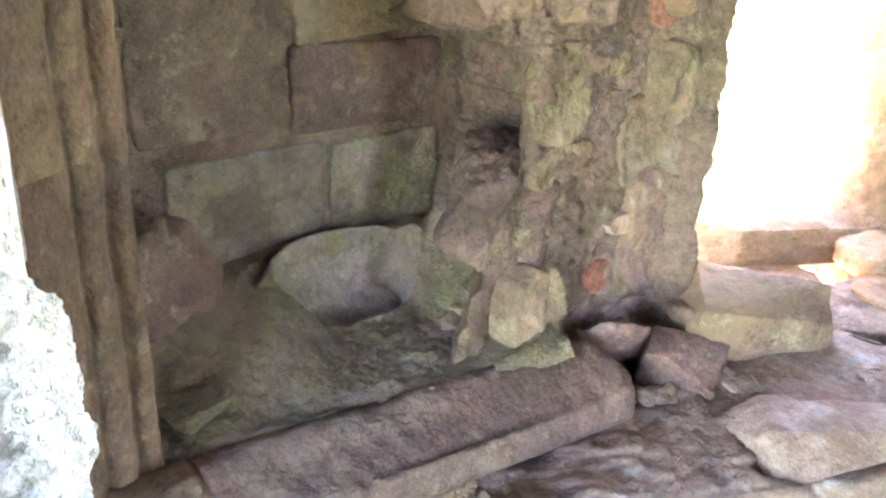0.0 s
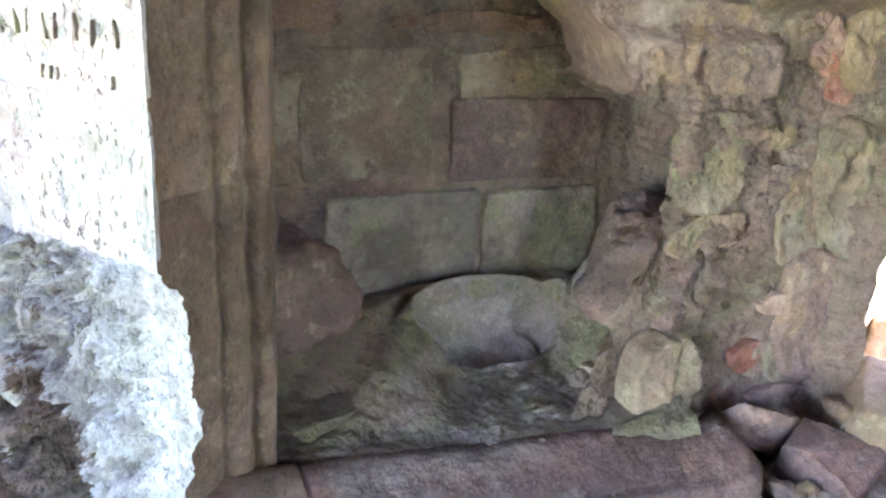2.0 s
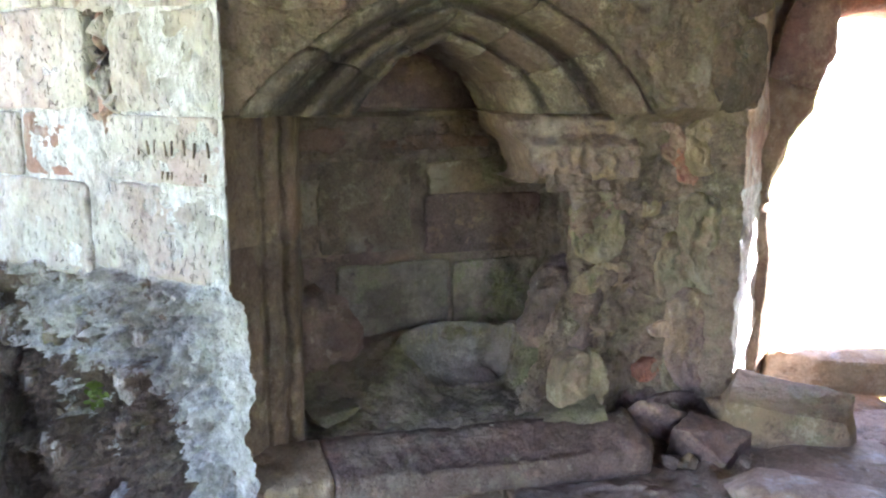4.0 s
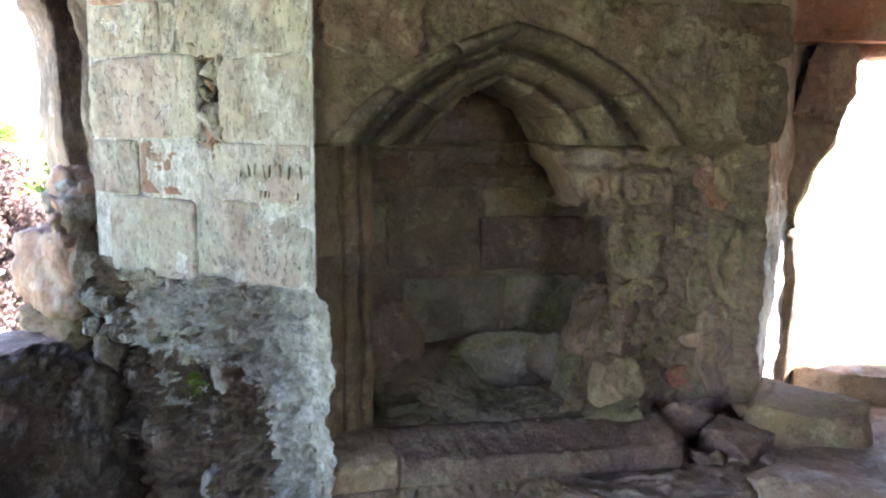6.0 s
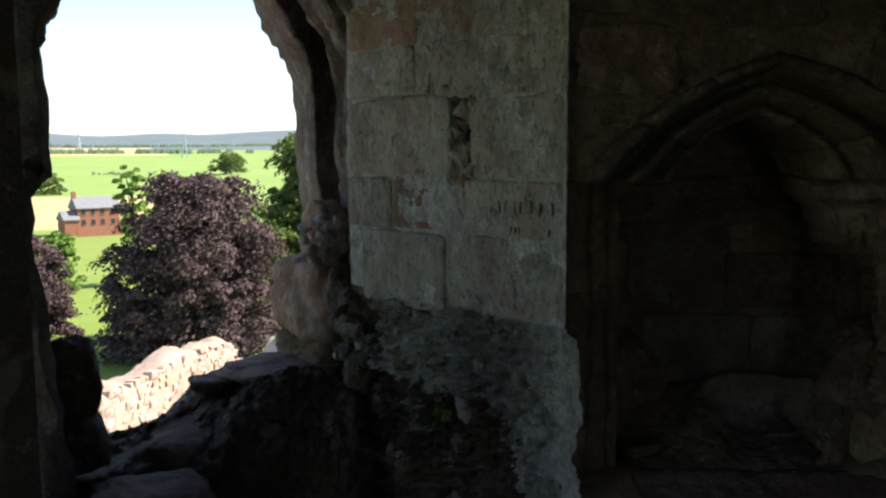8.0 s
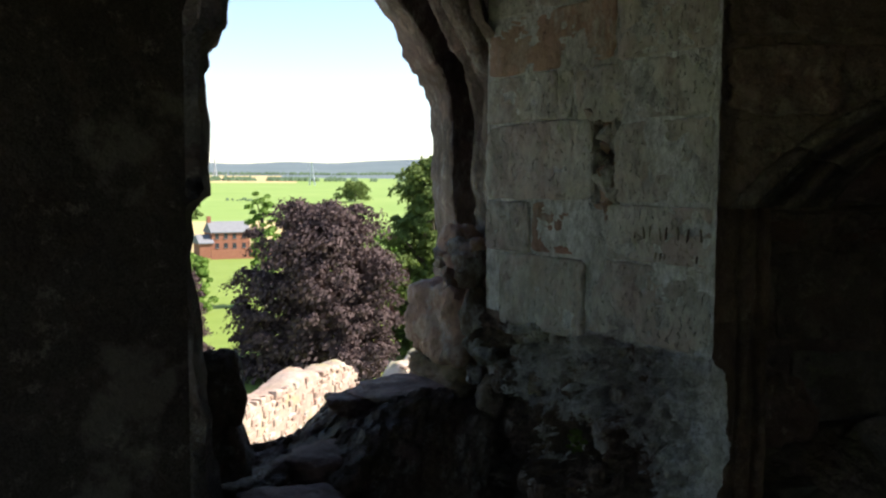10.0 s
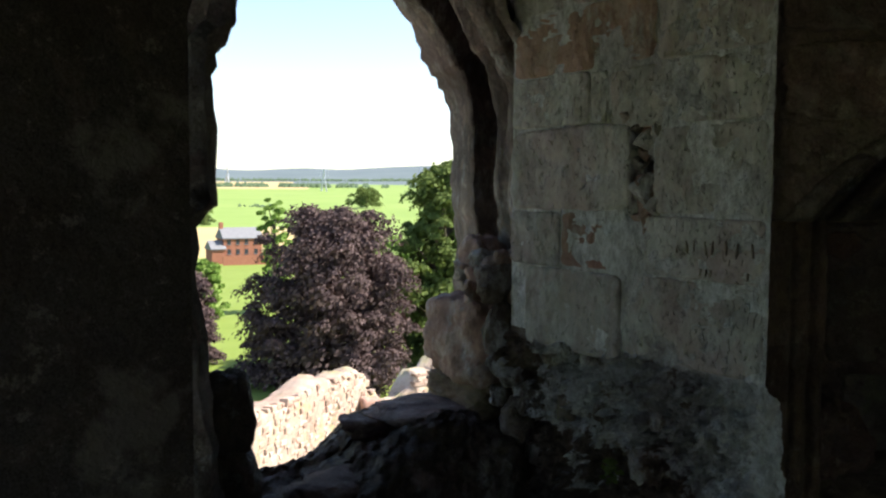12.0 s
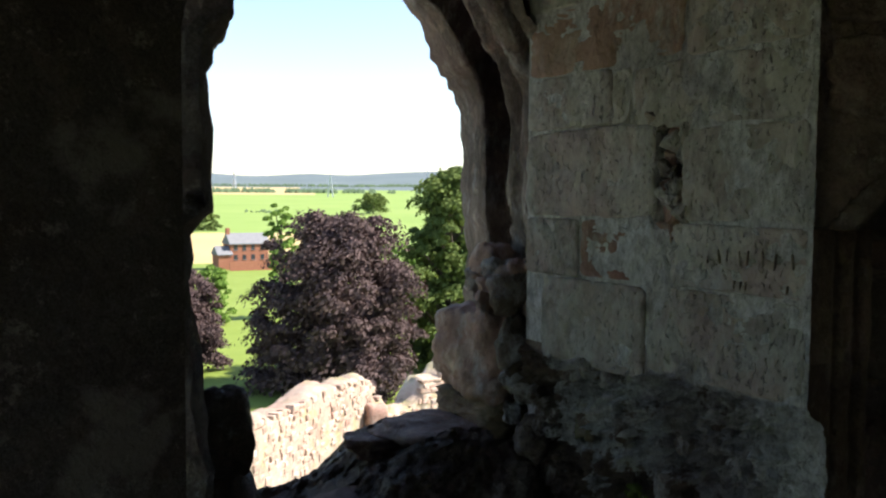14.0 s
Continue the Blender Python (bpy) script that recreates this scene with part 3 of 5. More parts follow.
# rubble stones of the pier
for q, (u, v, w, h, mt, fr, sh, rg, tn) in enumerate((
        (1.145, 1.25, 0.15, 0.175, M_GREEN, 0.004, 6, 0.009, 0.05), (1.275, 1.30, 0.11, 0.07, M_BUFF, 0.002, 4, 0.010, 0.0), (1.29, 1.215, 0.13, 0.05, M_IMPOST, 0.006, 3, 0.008, 0.15),
        (1.335, 1.455, 0.075, 0.10, M_PINK, 0.012, 3, 0.010, 0.3), (1.385, 1.395, 0.07, 0.11, M_RED, 0.014, 3, 0.010, 0.35), (1.465, 1.44, 0.11, 0.14, M_BROWN, 0.006, 4, 0.02, 0.0),
        (1.375, 1.14, 0.13, 0.19, M_BUFF, 0.012, 4, 0.018, -0.2), (1.485, 1.20, 0.13, 0.26, M_GREEN, 0.020, 3.5, 0.030, 0.2), (1.16, 1.125, 0.17, 0.07, M_BUFF, 0.008, 3, 0.012, 0.25),
        (1.345, 0.982, 0.11, 0.045, M_PALEPINK, 0.012, 4, 0.006, -0.06),
        (1.090, 0.872, 0.150, 0.185, M_GREEN, 0.055, 3.2, 0.012, -0.1), (1.30, 0.875, 0.09, 0.065, M_RED, 0.018, 3, 0.010, 0.1), (1.29, 0.79, 0.16, 0.08, M_PURPLE, 0.012, 5, 0.012, -0.05),
        (1.47, 0.945, 0.17, 0.27, M_IMPOST, 0.018, 5, 0.016, 0.1), (1.39, 0.865, 0.09, 0.13, M_GREEN, 0.010, 4, 0.012, 0.2), (1.42, 0.775, 0.19, 0.07, M_PURPLE, 0.020, 5, 0.014, -0.08),
        (1.30, 1.62, 0.15, 0.18, M_TOPSHADE, 0.006, 9, 0.008, 0), (1.455, 1.63, 0.15, 0.21, M_TOPSHADE, 0.010, 7, 0.014, 0), (1.12, 1.80, 0.34, 0.15, M_TOPSHADE, 0.004, 9, 0.010, 0), (1.42, 1.815, 0.24, 0.15, M_TOPSHADE, 0.012, 8, 0.014, 0),
        (0.40, 1.80, 0.24, 0.15, M_TOPSHADE, 0.006, 9, 0.010, 0), (0.64, 1.93, 0.44, 0.12, M_TOPSHADE, 0.004, 9, 0.01, 0), (1.1, 1.955, 0.42, 0.13, M_TOPSHADE, 0.01, 9, 0.012, 0),
        (0.37, 1.96, 0.2, 0.13, M_TOPSHADE, 0.008, 9, 0.012, 0), (1.44, 1.97, 0.2, 0.13, M_TOPSHADE, 0.01, 8, 0.012, 0),
        (0.56, 0.58, 0.42, 0.13, M_BUFF, 0.05, 8, 0.01, 0), (0.98, 0.57, 0.2, 0.09, M_PURPLE, 0.052, 8, 0.008, 0), (1.18, 0.60, 0.16, 0.12, M_BUFF, 0.05, 7, 0.014, 0), (0.75, 0.43, 0.6, 0.14, M_PINK, 0.05, 9, 0.012, 0))):
    if v < 1.5:
        u = u if u < 1.38 else 1.38 + (u - 1.38) * 0.55
    stone("stone", on_a, u, v, w, h, mt, niche_wall, rubble_w(u, v) + (-0.001 + fr * 0.75 if v < 1.5 else 0.003 + fr * 0.3), 0.10, 60 + q, rg * 0.65, sh * 0.6, tn, wob=0.13, n=72, edge=0.016)
lump("stone", on_a(1.155, 1.030, -0.200), (0.230, 0.20, 0.220), M_PURPLE, niche_wall, 911, 0.28, 0.30, 3.6, fine=0.05, nu=64, nv=44)
rock("stone", on_a(1.265, 0.755, -0.04), (0.16, 0.20, 0.12), M_PURPLE, niche_wall, 909, 0.5, (-0.3, 0.25), points=11, cut=0.06)
# broken core beside the basin
for q in range(12):
    t = q / 11
    x, z = 0.97 + 0.13 * t + 0.02 * random.uniform(-1, 1), 0.80 + 0.17 * t + 0.02 * random.uniform(-1, 1)
    sz = random.uniform(0.02, 0.045)
    rock("core_stone", on_a(x + 0.03, z, -0.20 + 0.06 * t), (sz * 1.4, sz * 1.5, sz), random.choice((M_BUFF, M_GREEN, M_MOSSY, M_MOSSY)), niche_wall, 100 + q, random.uniform(0, 3), points=11)

# ---- pale splayed reveal ----


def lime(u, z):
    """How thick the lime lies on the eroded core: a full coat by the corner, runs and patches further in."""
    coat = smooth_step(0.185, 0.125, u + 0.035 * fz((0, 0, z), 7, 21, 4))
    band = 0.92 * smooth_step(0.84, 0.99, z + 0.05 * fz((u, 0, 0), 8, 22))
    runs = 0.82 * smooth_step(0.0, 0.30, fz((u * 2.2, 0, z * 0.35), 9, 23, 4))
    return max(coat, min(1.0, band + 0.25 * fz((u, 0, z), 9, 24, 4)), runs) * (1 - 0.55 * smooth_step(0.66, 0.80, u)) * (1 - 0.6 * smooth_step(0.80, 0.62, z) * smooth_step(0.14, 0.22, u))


def splay(u, z):
    r = 0.006 * fz((u, 1, z), 8, 11, 6)
    out = 0.0015 + r * 0.35
    top = 1.178 + 0.022 * fz((u, 0, 0), 12, 12, 4)
    if z < top:
        crest = 1.185 - 0.75 * (u - 0.46) ** 2 + 0.02 * fz((u, 0, 0), 14, 5)
        hollow = smooth_step(0.15, 0.21, u + 0.03 * fz((0, 0, z), 9, 21, 4)) * smooth_step(0.01, -0.03, z - crest)
        big = fz((u, 2, z), 6, 13, 6)
        fine = fz((u, 2, z * 0.8), 24, 14, 6)
        out = 0.008 + 0.022 * big + 0.070 * (0.26 - abs(fine)) + 0.020 * fz((u, 5, z), 62, 16, 3)
        pit = max(0.0, fz((u, 9, z), 17, 19, 3) - 0.12)
        out -= (0.012 + 0.11 * abs(fz((u, 7, z), 11, 18, 4)) + 0.20 * pit) * hollow
        out -= 0.05 * pit * (1 - hollow)
        out -= 0.06 * smooth_step(1.02, 0.80, z) * smooth_step(0.16, 0.24, u) * (0.5 + 0.5 * math.sin(u * 19 + 2.6 * fz((u, 0, z), 2.5, 15)))
        out = 0.006 + (out - 0.006) * (0.22 + 0.78 * smooth_step(-0.02, 0.07, u))
        if u < 0:
            out -= 12.0 * u * u
    # open decay down the middle joint
    c = 0.345 + 0.03 * fz((0, 0, z), 9, 4)
    out -= (0.050 + 0.05 * abs(fz((u, 0, z), 22, 30, 4))) * math.exp(-((u - c) / 0.045) ** 4) * smooth_step(1.50, 1.56, z) * smooth_step(1.80, 1.72, z)
    return out


def spread(i, z):
    # the coat swells round the corner below the ashlar
    u0 = -0.008 - 0.030 * smooth_step(1.20, 1.13, z + 0.03 * fz((0, 0, z), 12, 25, 4)) * (1 + 0.35 * fz((0, 3, z), 9, 26, 4))
    return u0 + (0.83 - u0) * i


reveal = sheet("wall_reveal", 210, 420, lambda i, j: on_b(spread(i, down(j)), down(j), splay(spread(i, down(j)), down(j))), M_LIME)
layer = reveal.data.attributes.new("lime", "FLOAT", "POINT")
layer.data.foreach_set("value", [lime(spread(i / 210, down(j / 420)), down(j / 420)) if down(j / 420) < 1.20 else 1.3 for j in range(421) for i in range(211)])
tagged(reveal, "pale ashlar window reveal with lime crust over an eroded rubble base", "wall", kind="structure")
for q, (u0, u1, z0, z1, mt, fr) in enumerate((
        (0.0, 0.396, 1.190, 1.384, M_PALE, 0.003), (0.400, 0.765, 1.165, 1.376, M_PALE, 0.006), (0.0, 0.334, 1.387, 1.522, M_PALE, 0.005), (0.342, 0.62, 1.384, 1.524, M_PALEPINK, 0.001),
        (0.623, 0.828, 1.378, 1.522, M_PALE, 0.005), (0.0, 0.302, 1.526, 1.722, M_PALE, 0.004), (0.378, 0.828, 1.528, 1.738, M_PALE, 0.007), (0.0, 0.450, 1.726, 1.866, M_PALE, 0.003),
        (0.460, 0.515, 1.742, 1.868, M_PALE, 0.002), (0.520, 0.828, 1.744, 1.874, M_PALE, 0.005), (0.0, 0.30, 1.870, 2.04, M_PALE, 0.003), (0.304, 0.828, 1.876, 2.035, M_PALEPINK, 0.003),
        (0.0, 0.45, 2.044, 2.24, M_PALE, 0.003), (0.454, 0.828, 2.040, 2.24, M_PALE, 0.005), (0.0, 0.35, 2.244, 2.46, M_PALE, 0.003), (0.354, 0.828, 2.244, 2.46, M_PALE, 0.003), (0.0, 0.828, 2.464, 2.72, M_PALE, 0.002))):
    stone("ashlar_block", on_b, (u0 + u1) / 2, (z0 + z1) / 2, u1 - u0, z1 - z0, mt, reveal, fr, 0.012, 200 + q, 0.006, 18, wob=0.045 if q in (5, 6) else 0.016, edge=0.006, n=72)
# decayed joint down the middle of the ashlar
for q in range(34):
    z = 1.50 + 0.27 * q / 33
    sz = random.uniform(0.022, 0.060)
    rock("core_stone", on_b(0.338 + 0.02 * fz((0, 0, z), 9, 4) + random.uniform(-0.055, 0.055), z, -0.022), (sz, sz * 1.2, sz * 1.6), random.choice((M_CRUST, M_PALE, M_PALE, M_PALEPINK)), reveal, 230 + q, q, (random.uniform(-1, 1), random.uniform(-1, 1)), points=11)

# a line of cut marks, worn past reading
for q, u in enumerate((0.226, 0.198, 0.178, 0.147, 0.130, 0.095, 0.067, 0.030)):
    stone("cut_mark", on_b, u, 1.457 + 0.002 * (q % 3), 0.0026, 0.030, M_GREY, reveal, 0.0080, 0.02, 250 + q, 0.001, 3, turn=0.12 * (-1) ** q, n=12, edge=0.002)
for q, u in enumerate((0.16, 0.145, 0.132, 0.04)):
    stone("cut_mark", on_b, u, 1.405, 0.0022, 0.016, M_GREY, reveal, 0.0080, 0.02, 260 + q, 0.001, 3, turn=0.1, n=12, edge=0.002)
for q in range(14):
    u, z = random.uniform(0.16, 0.72), random.uniform(1.02, 1.17)
    sz = random.uniform(0.02, 0.055)
    lump("core_stone", on_b(u, z - 0.4 * (u - 0.42) ** 2, -0.05), (sz * 1.3, sz * 1.3, sz), random.choice((M_CRUST, M_CRUST, M_GREY)), reveal, 270 + q, 0.5, q, 3, nu=12, nv=8, fine=0.08)
for q in range(5):
    u, z = random.uniform(0.10, 0.85), random.uniform(0.55, 1.02)
    sz = random.uniform(0.025, 0.075)
    lump("core_stone", on_b(u, z, -0.05), (sz * 1.3, sz * 1.2, sz * 1.3), random.choice((M_CRUST, M_CRUST, M_GREY)), reveal, 330 + q, 0.5, q, 3, nu=12, nv=8, fine=0.08)

# ---- left window ----
EDGE = [(-0.040, 0.8), (-0.070, 1.0), (-0.090, 1.2), (-0.095, 1.38), (-0.076, 1.49), (-0.065, 1.6), (-0.068, 1.78), (-0.052, 1.872), (-0.040, 1.908), (-0.012, 1.955), (0.012, 1.978), (0.045, 2.03), (0.105, 2.13), (0.215, 2.26), (0.400, 2.38), (0.541, 2.3), (0.665, 2.2), (0.735, 2.12), (0.770, 2.05), (0.787, 1.955), (0.799, 1.925),
        (0.830, 1.9), (0.835, 1.8), (0.838, 1.63), (0.830, 1.535), (0.883, 1.49), (0.870, 1.3), (0.850, 1.1), (0.835, 0.95), (0.825, 0.76)]


def fine_path(pts, n):
    out = []
    for (a, b), (c, d) in zip(pts[:-1], pts[1:]):
        out += [(a + (c - a) * i / n, b + (d - b) * i / n) for i in range(n)]
    return out + [pts[-1]]


EDGE_FINE = fine_path(EDGE, 4)
EDGE_OUT = outward(EDGE_FINE, 1)
window_wall = empty("window_1", tuple(W0), "cusped pointed stone window opening with eroded moulded jambs", "window", kind="structure")
WPROF = [(0.01, -0.22), (0.0, -0.08), (0.0, 0.0), (0.008, 0.014), (0.050, 0.022), (0.095, 0.045), (0.095, 0.090), (0.040, 0.120), (0.028, 0.150), (0.052, 0.180), (0.050, 0.210), (0.020, 0.235), (0.008, 0.270), (0.010, 0.310), (0.028, 0.345), (0.062, 0.355), (0.075, 0.375), (0.070, 0.405), (0.030, 0.418), (0.006, 0.440), (0.03, 0.47)]
for a, b in ((0, 12), (12, 20), (20, 28), (28, 40), (40, 52), (52, 64), (64, 76), (76, 92), (92, 104), (104, 116)):
    # the left half takes the darker material: its shade is put into the colour
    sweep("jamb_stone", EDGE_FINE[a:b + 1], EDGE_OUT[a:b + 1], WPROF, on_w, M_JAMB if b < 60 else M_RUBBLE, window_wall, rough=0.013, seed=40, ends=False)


def plate(name, path, outs, place, box, w0, w1, material, parent, k=0.02):
    """A wall with the opening through it."""
    s0, s1, z0, z1 = box
    ring = [(u + ou * k, v + ov * k) for (u, v), (ou, ov) in zip(path, outs)]
    cu, cv = sum(p[0] for p in ring) / len(ring), (z0 + z1) / 2
    far = []
    for u, v in ring:
        du, dv = u - cu, v - cv
        t = min((((s1 if du > 0 else s0) - cu) / du) if abs(du) > 1e-6 else 1e9, (((z1 if dv > 0 else z0) - cv) / dv) if abs(dv) > 1e-6 else 1e9)
        far.append((cu + du * t, cv + dv * t))
    m = len(ring)
    verts = [place(u, v, w) for w in (w0, w1) for pts in (ring, far) for u, v in pts]
    faces = []
    for i in range(m - 1):
        for lay in (0, 2 * m):
            faces.append((lay + i, lay + i + 1, lay + m + i + 1, lay + m + i))
        faces.append((i, i + 1, 2 * m + i + 1, 2 * m + i))
    return mesh_ob(name, verts, faces, material, parent, smooth=False)


# room side of the window wall: its shade is in the dark base colour
plate("wall_west", EDGE_FINE, EDGE_OUT, on_w, (-0.7, 1.5, -0.5, 3.1), -0.20, -0.02, M_UNLIT, None, 0.03)["kind"] = "structure"
tagged(bpy.data.objects["wall_west"], "thick sandstone outer wall round a window", "wall")
for u, v, w, size, mt, sd in ((-0.035, 1.115, 0.16, (0.25, 0.34, 0.250), M_PALEPINK, 401), (-0.045, 0.950, 0.17, (0.27, 0.34, 0.11), M_BUFF, 402)):
    lump("broken_jamb_stone", on_w(u, v, w), size, mt, window_wall, sd, 0.15, math.radians(35), 7, fine=0.06, nu=72, nv=46)
rng = random.Random(12)
for q in range(26):
    sz = rng.uniform(0.05, 0.10)
    lump("broken_jamb_stone", on_w(rng.uniform(-0.085, -0.005), rng.uniform(1.24, 1.37), rng.uniform(0.06, 0.42)), (sz, sz * 1.3, sz * rng.uniform(0.8, 1.4)), rng.choice((M_CRUST, M_PALEPINK)), window_wall, 700 + q, 0.45, rng.uniform(0, 3), 3.5, fine=0.10, nu=20, nv=13)
for q in range(14):
    sz = rng.uniform(0.04, 0.10)
    lump("broken_jamb_stone", on_w(rng.uniform(-0.06, 0.02), rng.uniform(0.92, 1.22), rng.uniform(0.34, 0.46)), (sz, sz, sz * rng.uniform(0.8, 1.5)), rng.choice((M_CRUST, M_RUBBLE)), window_wall, 740 + q, 0.45, rng.uniform(0, 3), 3.5, fine=0.10, nu=18, nv=12)
lump("broken_jamb_stone", on_w(0.80, 1.005, 0.22), (0.13, 0.17, 0.20), M_RUBBLE, window_wall, 407, 0.25, 0.5, 3.4, fine=0.03)
lump("broken_jamb_stone", on_w(0.81, 0.84, 0.22), (0.16, 0.24, 0.16), M_RUBBLE, window_wall, 408, 0.3, 0.4, 3.4, fine=0.03)


def para(i, j):
    s = -0.30 + 1.5 * i
    cross = [(-0.30, -0.6), (-0.30, 0.70), (-0.22, 0.84), (-0.06, 0.875), (0.12, 0.90), (0.28, 0.92), (0.40, 0.90), (0.46, 0.80), (0.49, 0.4), (0.49, -0.05)]
    x = j * (len(cross) - 1)
    k = min(int(x), len(cross) - 2)
    f = x - k
    w, z = (cross[k][c] * (1 - f) + cross[k + 1][c] * f for c in (0, 1))
    if z > 0.5:
        z -= 0.17 * smooth_step(0.20, 0.62, s)
    if w > 0.1:
        w += 0.16 * smooth_step(0.2, 0.8, s)
    p = Vector(on_w(s, z, w))
    e = 0.034 * fz(p, 5, 50, 6) + 0.020 * (0.4 - abs(fz(p, 15, 52, 4))) + 0.014 * fz(p, 34, 51, 4)
    return on_w(s, z + e, w + e)


parapet = sheet("window_sill", 150, 110, para, M_SILLROCK)
tagged(parapet, "broken rubble parapet under the window opening", "sill", kind="structure")
for s, z, w, size, sd, tn in ((0.15, 0.905, 0.16, (0.36, 0.26, 0.05), 420, 0.5), (0.34, 0.865, 0.10, (0.17, 0.14, 0.06), 421, 0.3), (0.50, 0.775, 0.30, (0.28, 0.20, 0.06), 422, 0.9), (0.66, 0.752, 0.52, (0.28, 0.22, 0.06), 423, 0.2)):
    tagged(lump("sill_rubble", on_w(s, z, w), size, M_PURPLE, None, sd, 0.3, tn, 5, fine=0.03), "loose weathered rubble slab on the broken window sill", "stone", group="sill rubble")

# ---- right window ----
right_window = empty("window_2", tuple(R0), "bright window opening with cusped jamb and stone lintel", "window", kind="structure")
REDGE = [(0.03, 0.70), (0.035, 0.9), (0.04, 1.05), (0.03, 1.2), (0.03, 1.32), (0.07, 1.43), (0.115, 1.52), (0.14, 1.62), (0.16, 1.70), (0.165, 1.775), (0.30, 1.78), (0.42, 1.775), (0.44, 1.65), (0.47, 1.5), (0.49, 1.3), (0.49, 1.0), (0.49, 0.70)]
RF = fine_path(REDGE, 4)
RO = outward(RF, 1)
for a, b, mt in ((0, 14, M_BROWN), (14, 26, M_BROWN), (26, 36, M_PINK), (36, 44, M_RED), (44, 54, M_SUNNY), (54, 64, M_SUNNY)):
    sweep("jamb_stone", RF[a:b + 1], RO[a:b + 1], [(0.01, -0.26), (0.0, -0.06), (0.006, 0.0), (0.03, 0.03), (0.07, 0.045), (0.10, 0.05), (0.16, 0.05)], on_r, mt, right_window, rough=0.02, seed=70 + a)
pl = plate("wall_east", RF, RO, on_r, (-0.6, 1.6, -0.5, 3.1), -0.20, 0.0, M_SHELL, None, 0.05)
tagged(pl, "thick sandstone outer wall round a window", "wall", kind="structure")
stone("lintel", on_r, 0.26, 1.90, 0.95, 0.16, M_RED, right_window, 0.10, 0.15, 81, 0.01, 12, wob=0.01, label="red sandstone lintel over the opening")
stone("lintel", on_r, 0.26, 2.02, 1.0, 0.07, M_BUFF, right_window, 0.12, 0.15, 82, 0.01, 12, wob=0.01)

# its splayed sides
A_END, A_MID = Vector((1.490, 1.886, 0)), Vector((1.602, 2.000, 0))
L_END = Vector(on_r(-0.02, 0, 0.03))


def side_l(i, j):
    p = A_END.lerp(A_MID, i / 0.3) if i < 0.3 else A_MID.lerp(L_END, (i - 0.3) / 0.7)
    e = 0.012 * fz((p.x, p.y, 3 * j), 7, 90) + 0.004 * fz((p.x, p.y, 3 * j), 40, 91, 3)
    return (p.x + 0.6 * e, p.y - 0.8 * e, 3.0 * j)


# paler stone below 1.32 m puts the strip's sunlit brightness into its colour
sl = sheet("wall_reveal_right", 30, 200, side_l, [M_PALE, M_PALEPINK])
sl.data.polygons.foreach_set("material_index", [0 if q // 30 < 88 else 1 for q in range(6000)])
tagged(sl, "sunlit pale sandstone side of the window recess", "wall", kind="structure")
R_END, ROOM_E = Vector(on_r(0.60, 0, 0.05)), Vector((3.0, 0.75, 0))


def side_r(i, j):
    p = R_END.lerp(ROOM_E, i)
    e = 0.012 * fz((p.x, p.y, 3 * j), 7, 92) + 0.004 * fz((p.x, p.y, 3 * j), 40, 93, 3)
    return (p.x - 0.7 * e, p.y - 0.5 * e, 3.0 * j)


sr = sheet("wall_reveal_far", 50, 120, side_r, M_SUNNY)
tagged(sr, "sandstone side of the window recess, orange sunlight in its colour", "wall", kind="structure")
RSD = (ROOM_E - R_END).normalized()
for q, (t, z, w, h) in enumerate(((0.24, 0.98, 0.42, 0.30), (0.24, 1.30, 0.44, 0.28), (0.22, 1.60, 0.40, 0.28), (0.72, 0.95, 0.46, 0.26), (0.75, 1.25, 0.5, 0.3), (0.70, 1.56, 0.44, 0.28), (0.3, 1.88, 0.55, 0.24), (0.85, 1.86, 0.5, 0.26))):
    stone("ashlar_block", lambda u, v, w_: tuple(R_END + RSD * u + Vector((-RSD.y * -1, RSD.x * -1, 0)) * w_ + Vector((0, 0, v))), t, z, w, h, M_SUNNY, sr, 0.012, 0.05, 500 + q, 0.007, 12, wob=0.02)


def bench(i, j):
    # broken bench top and its face, from the window to the front
    a, b = Vector((0.90, 1.93, 0)).lerp(Vector(on_r(0.75, 0, 0.0)), i), Vector((0.80, 1.72, 0)).lerp(Vector((2.05, 1.02, 0)), i)
    if j < 0.6:
        p = a.lerp(b, j / 0.6)
        z = 0.70
    else:
        p = b
        z = 0.70 - 0.72 * (j - 0.6) / 0.4
    e = 0.03 * fz((p.x, p.y, z), 6, 95, 6) + 0.012 * fz((p.x, p.y, z), 28, 96, 4)
    return (p.x - 0.5 * e, p.y - 0.8 * e, z + e)


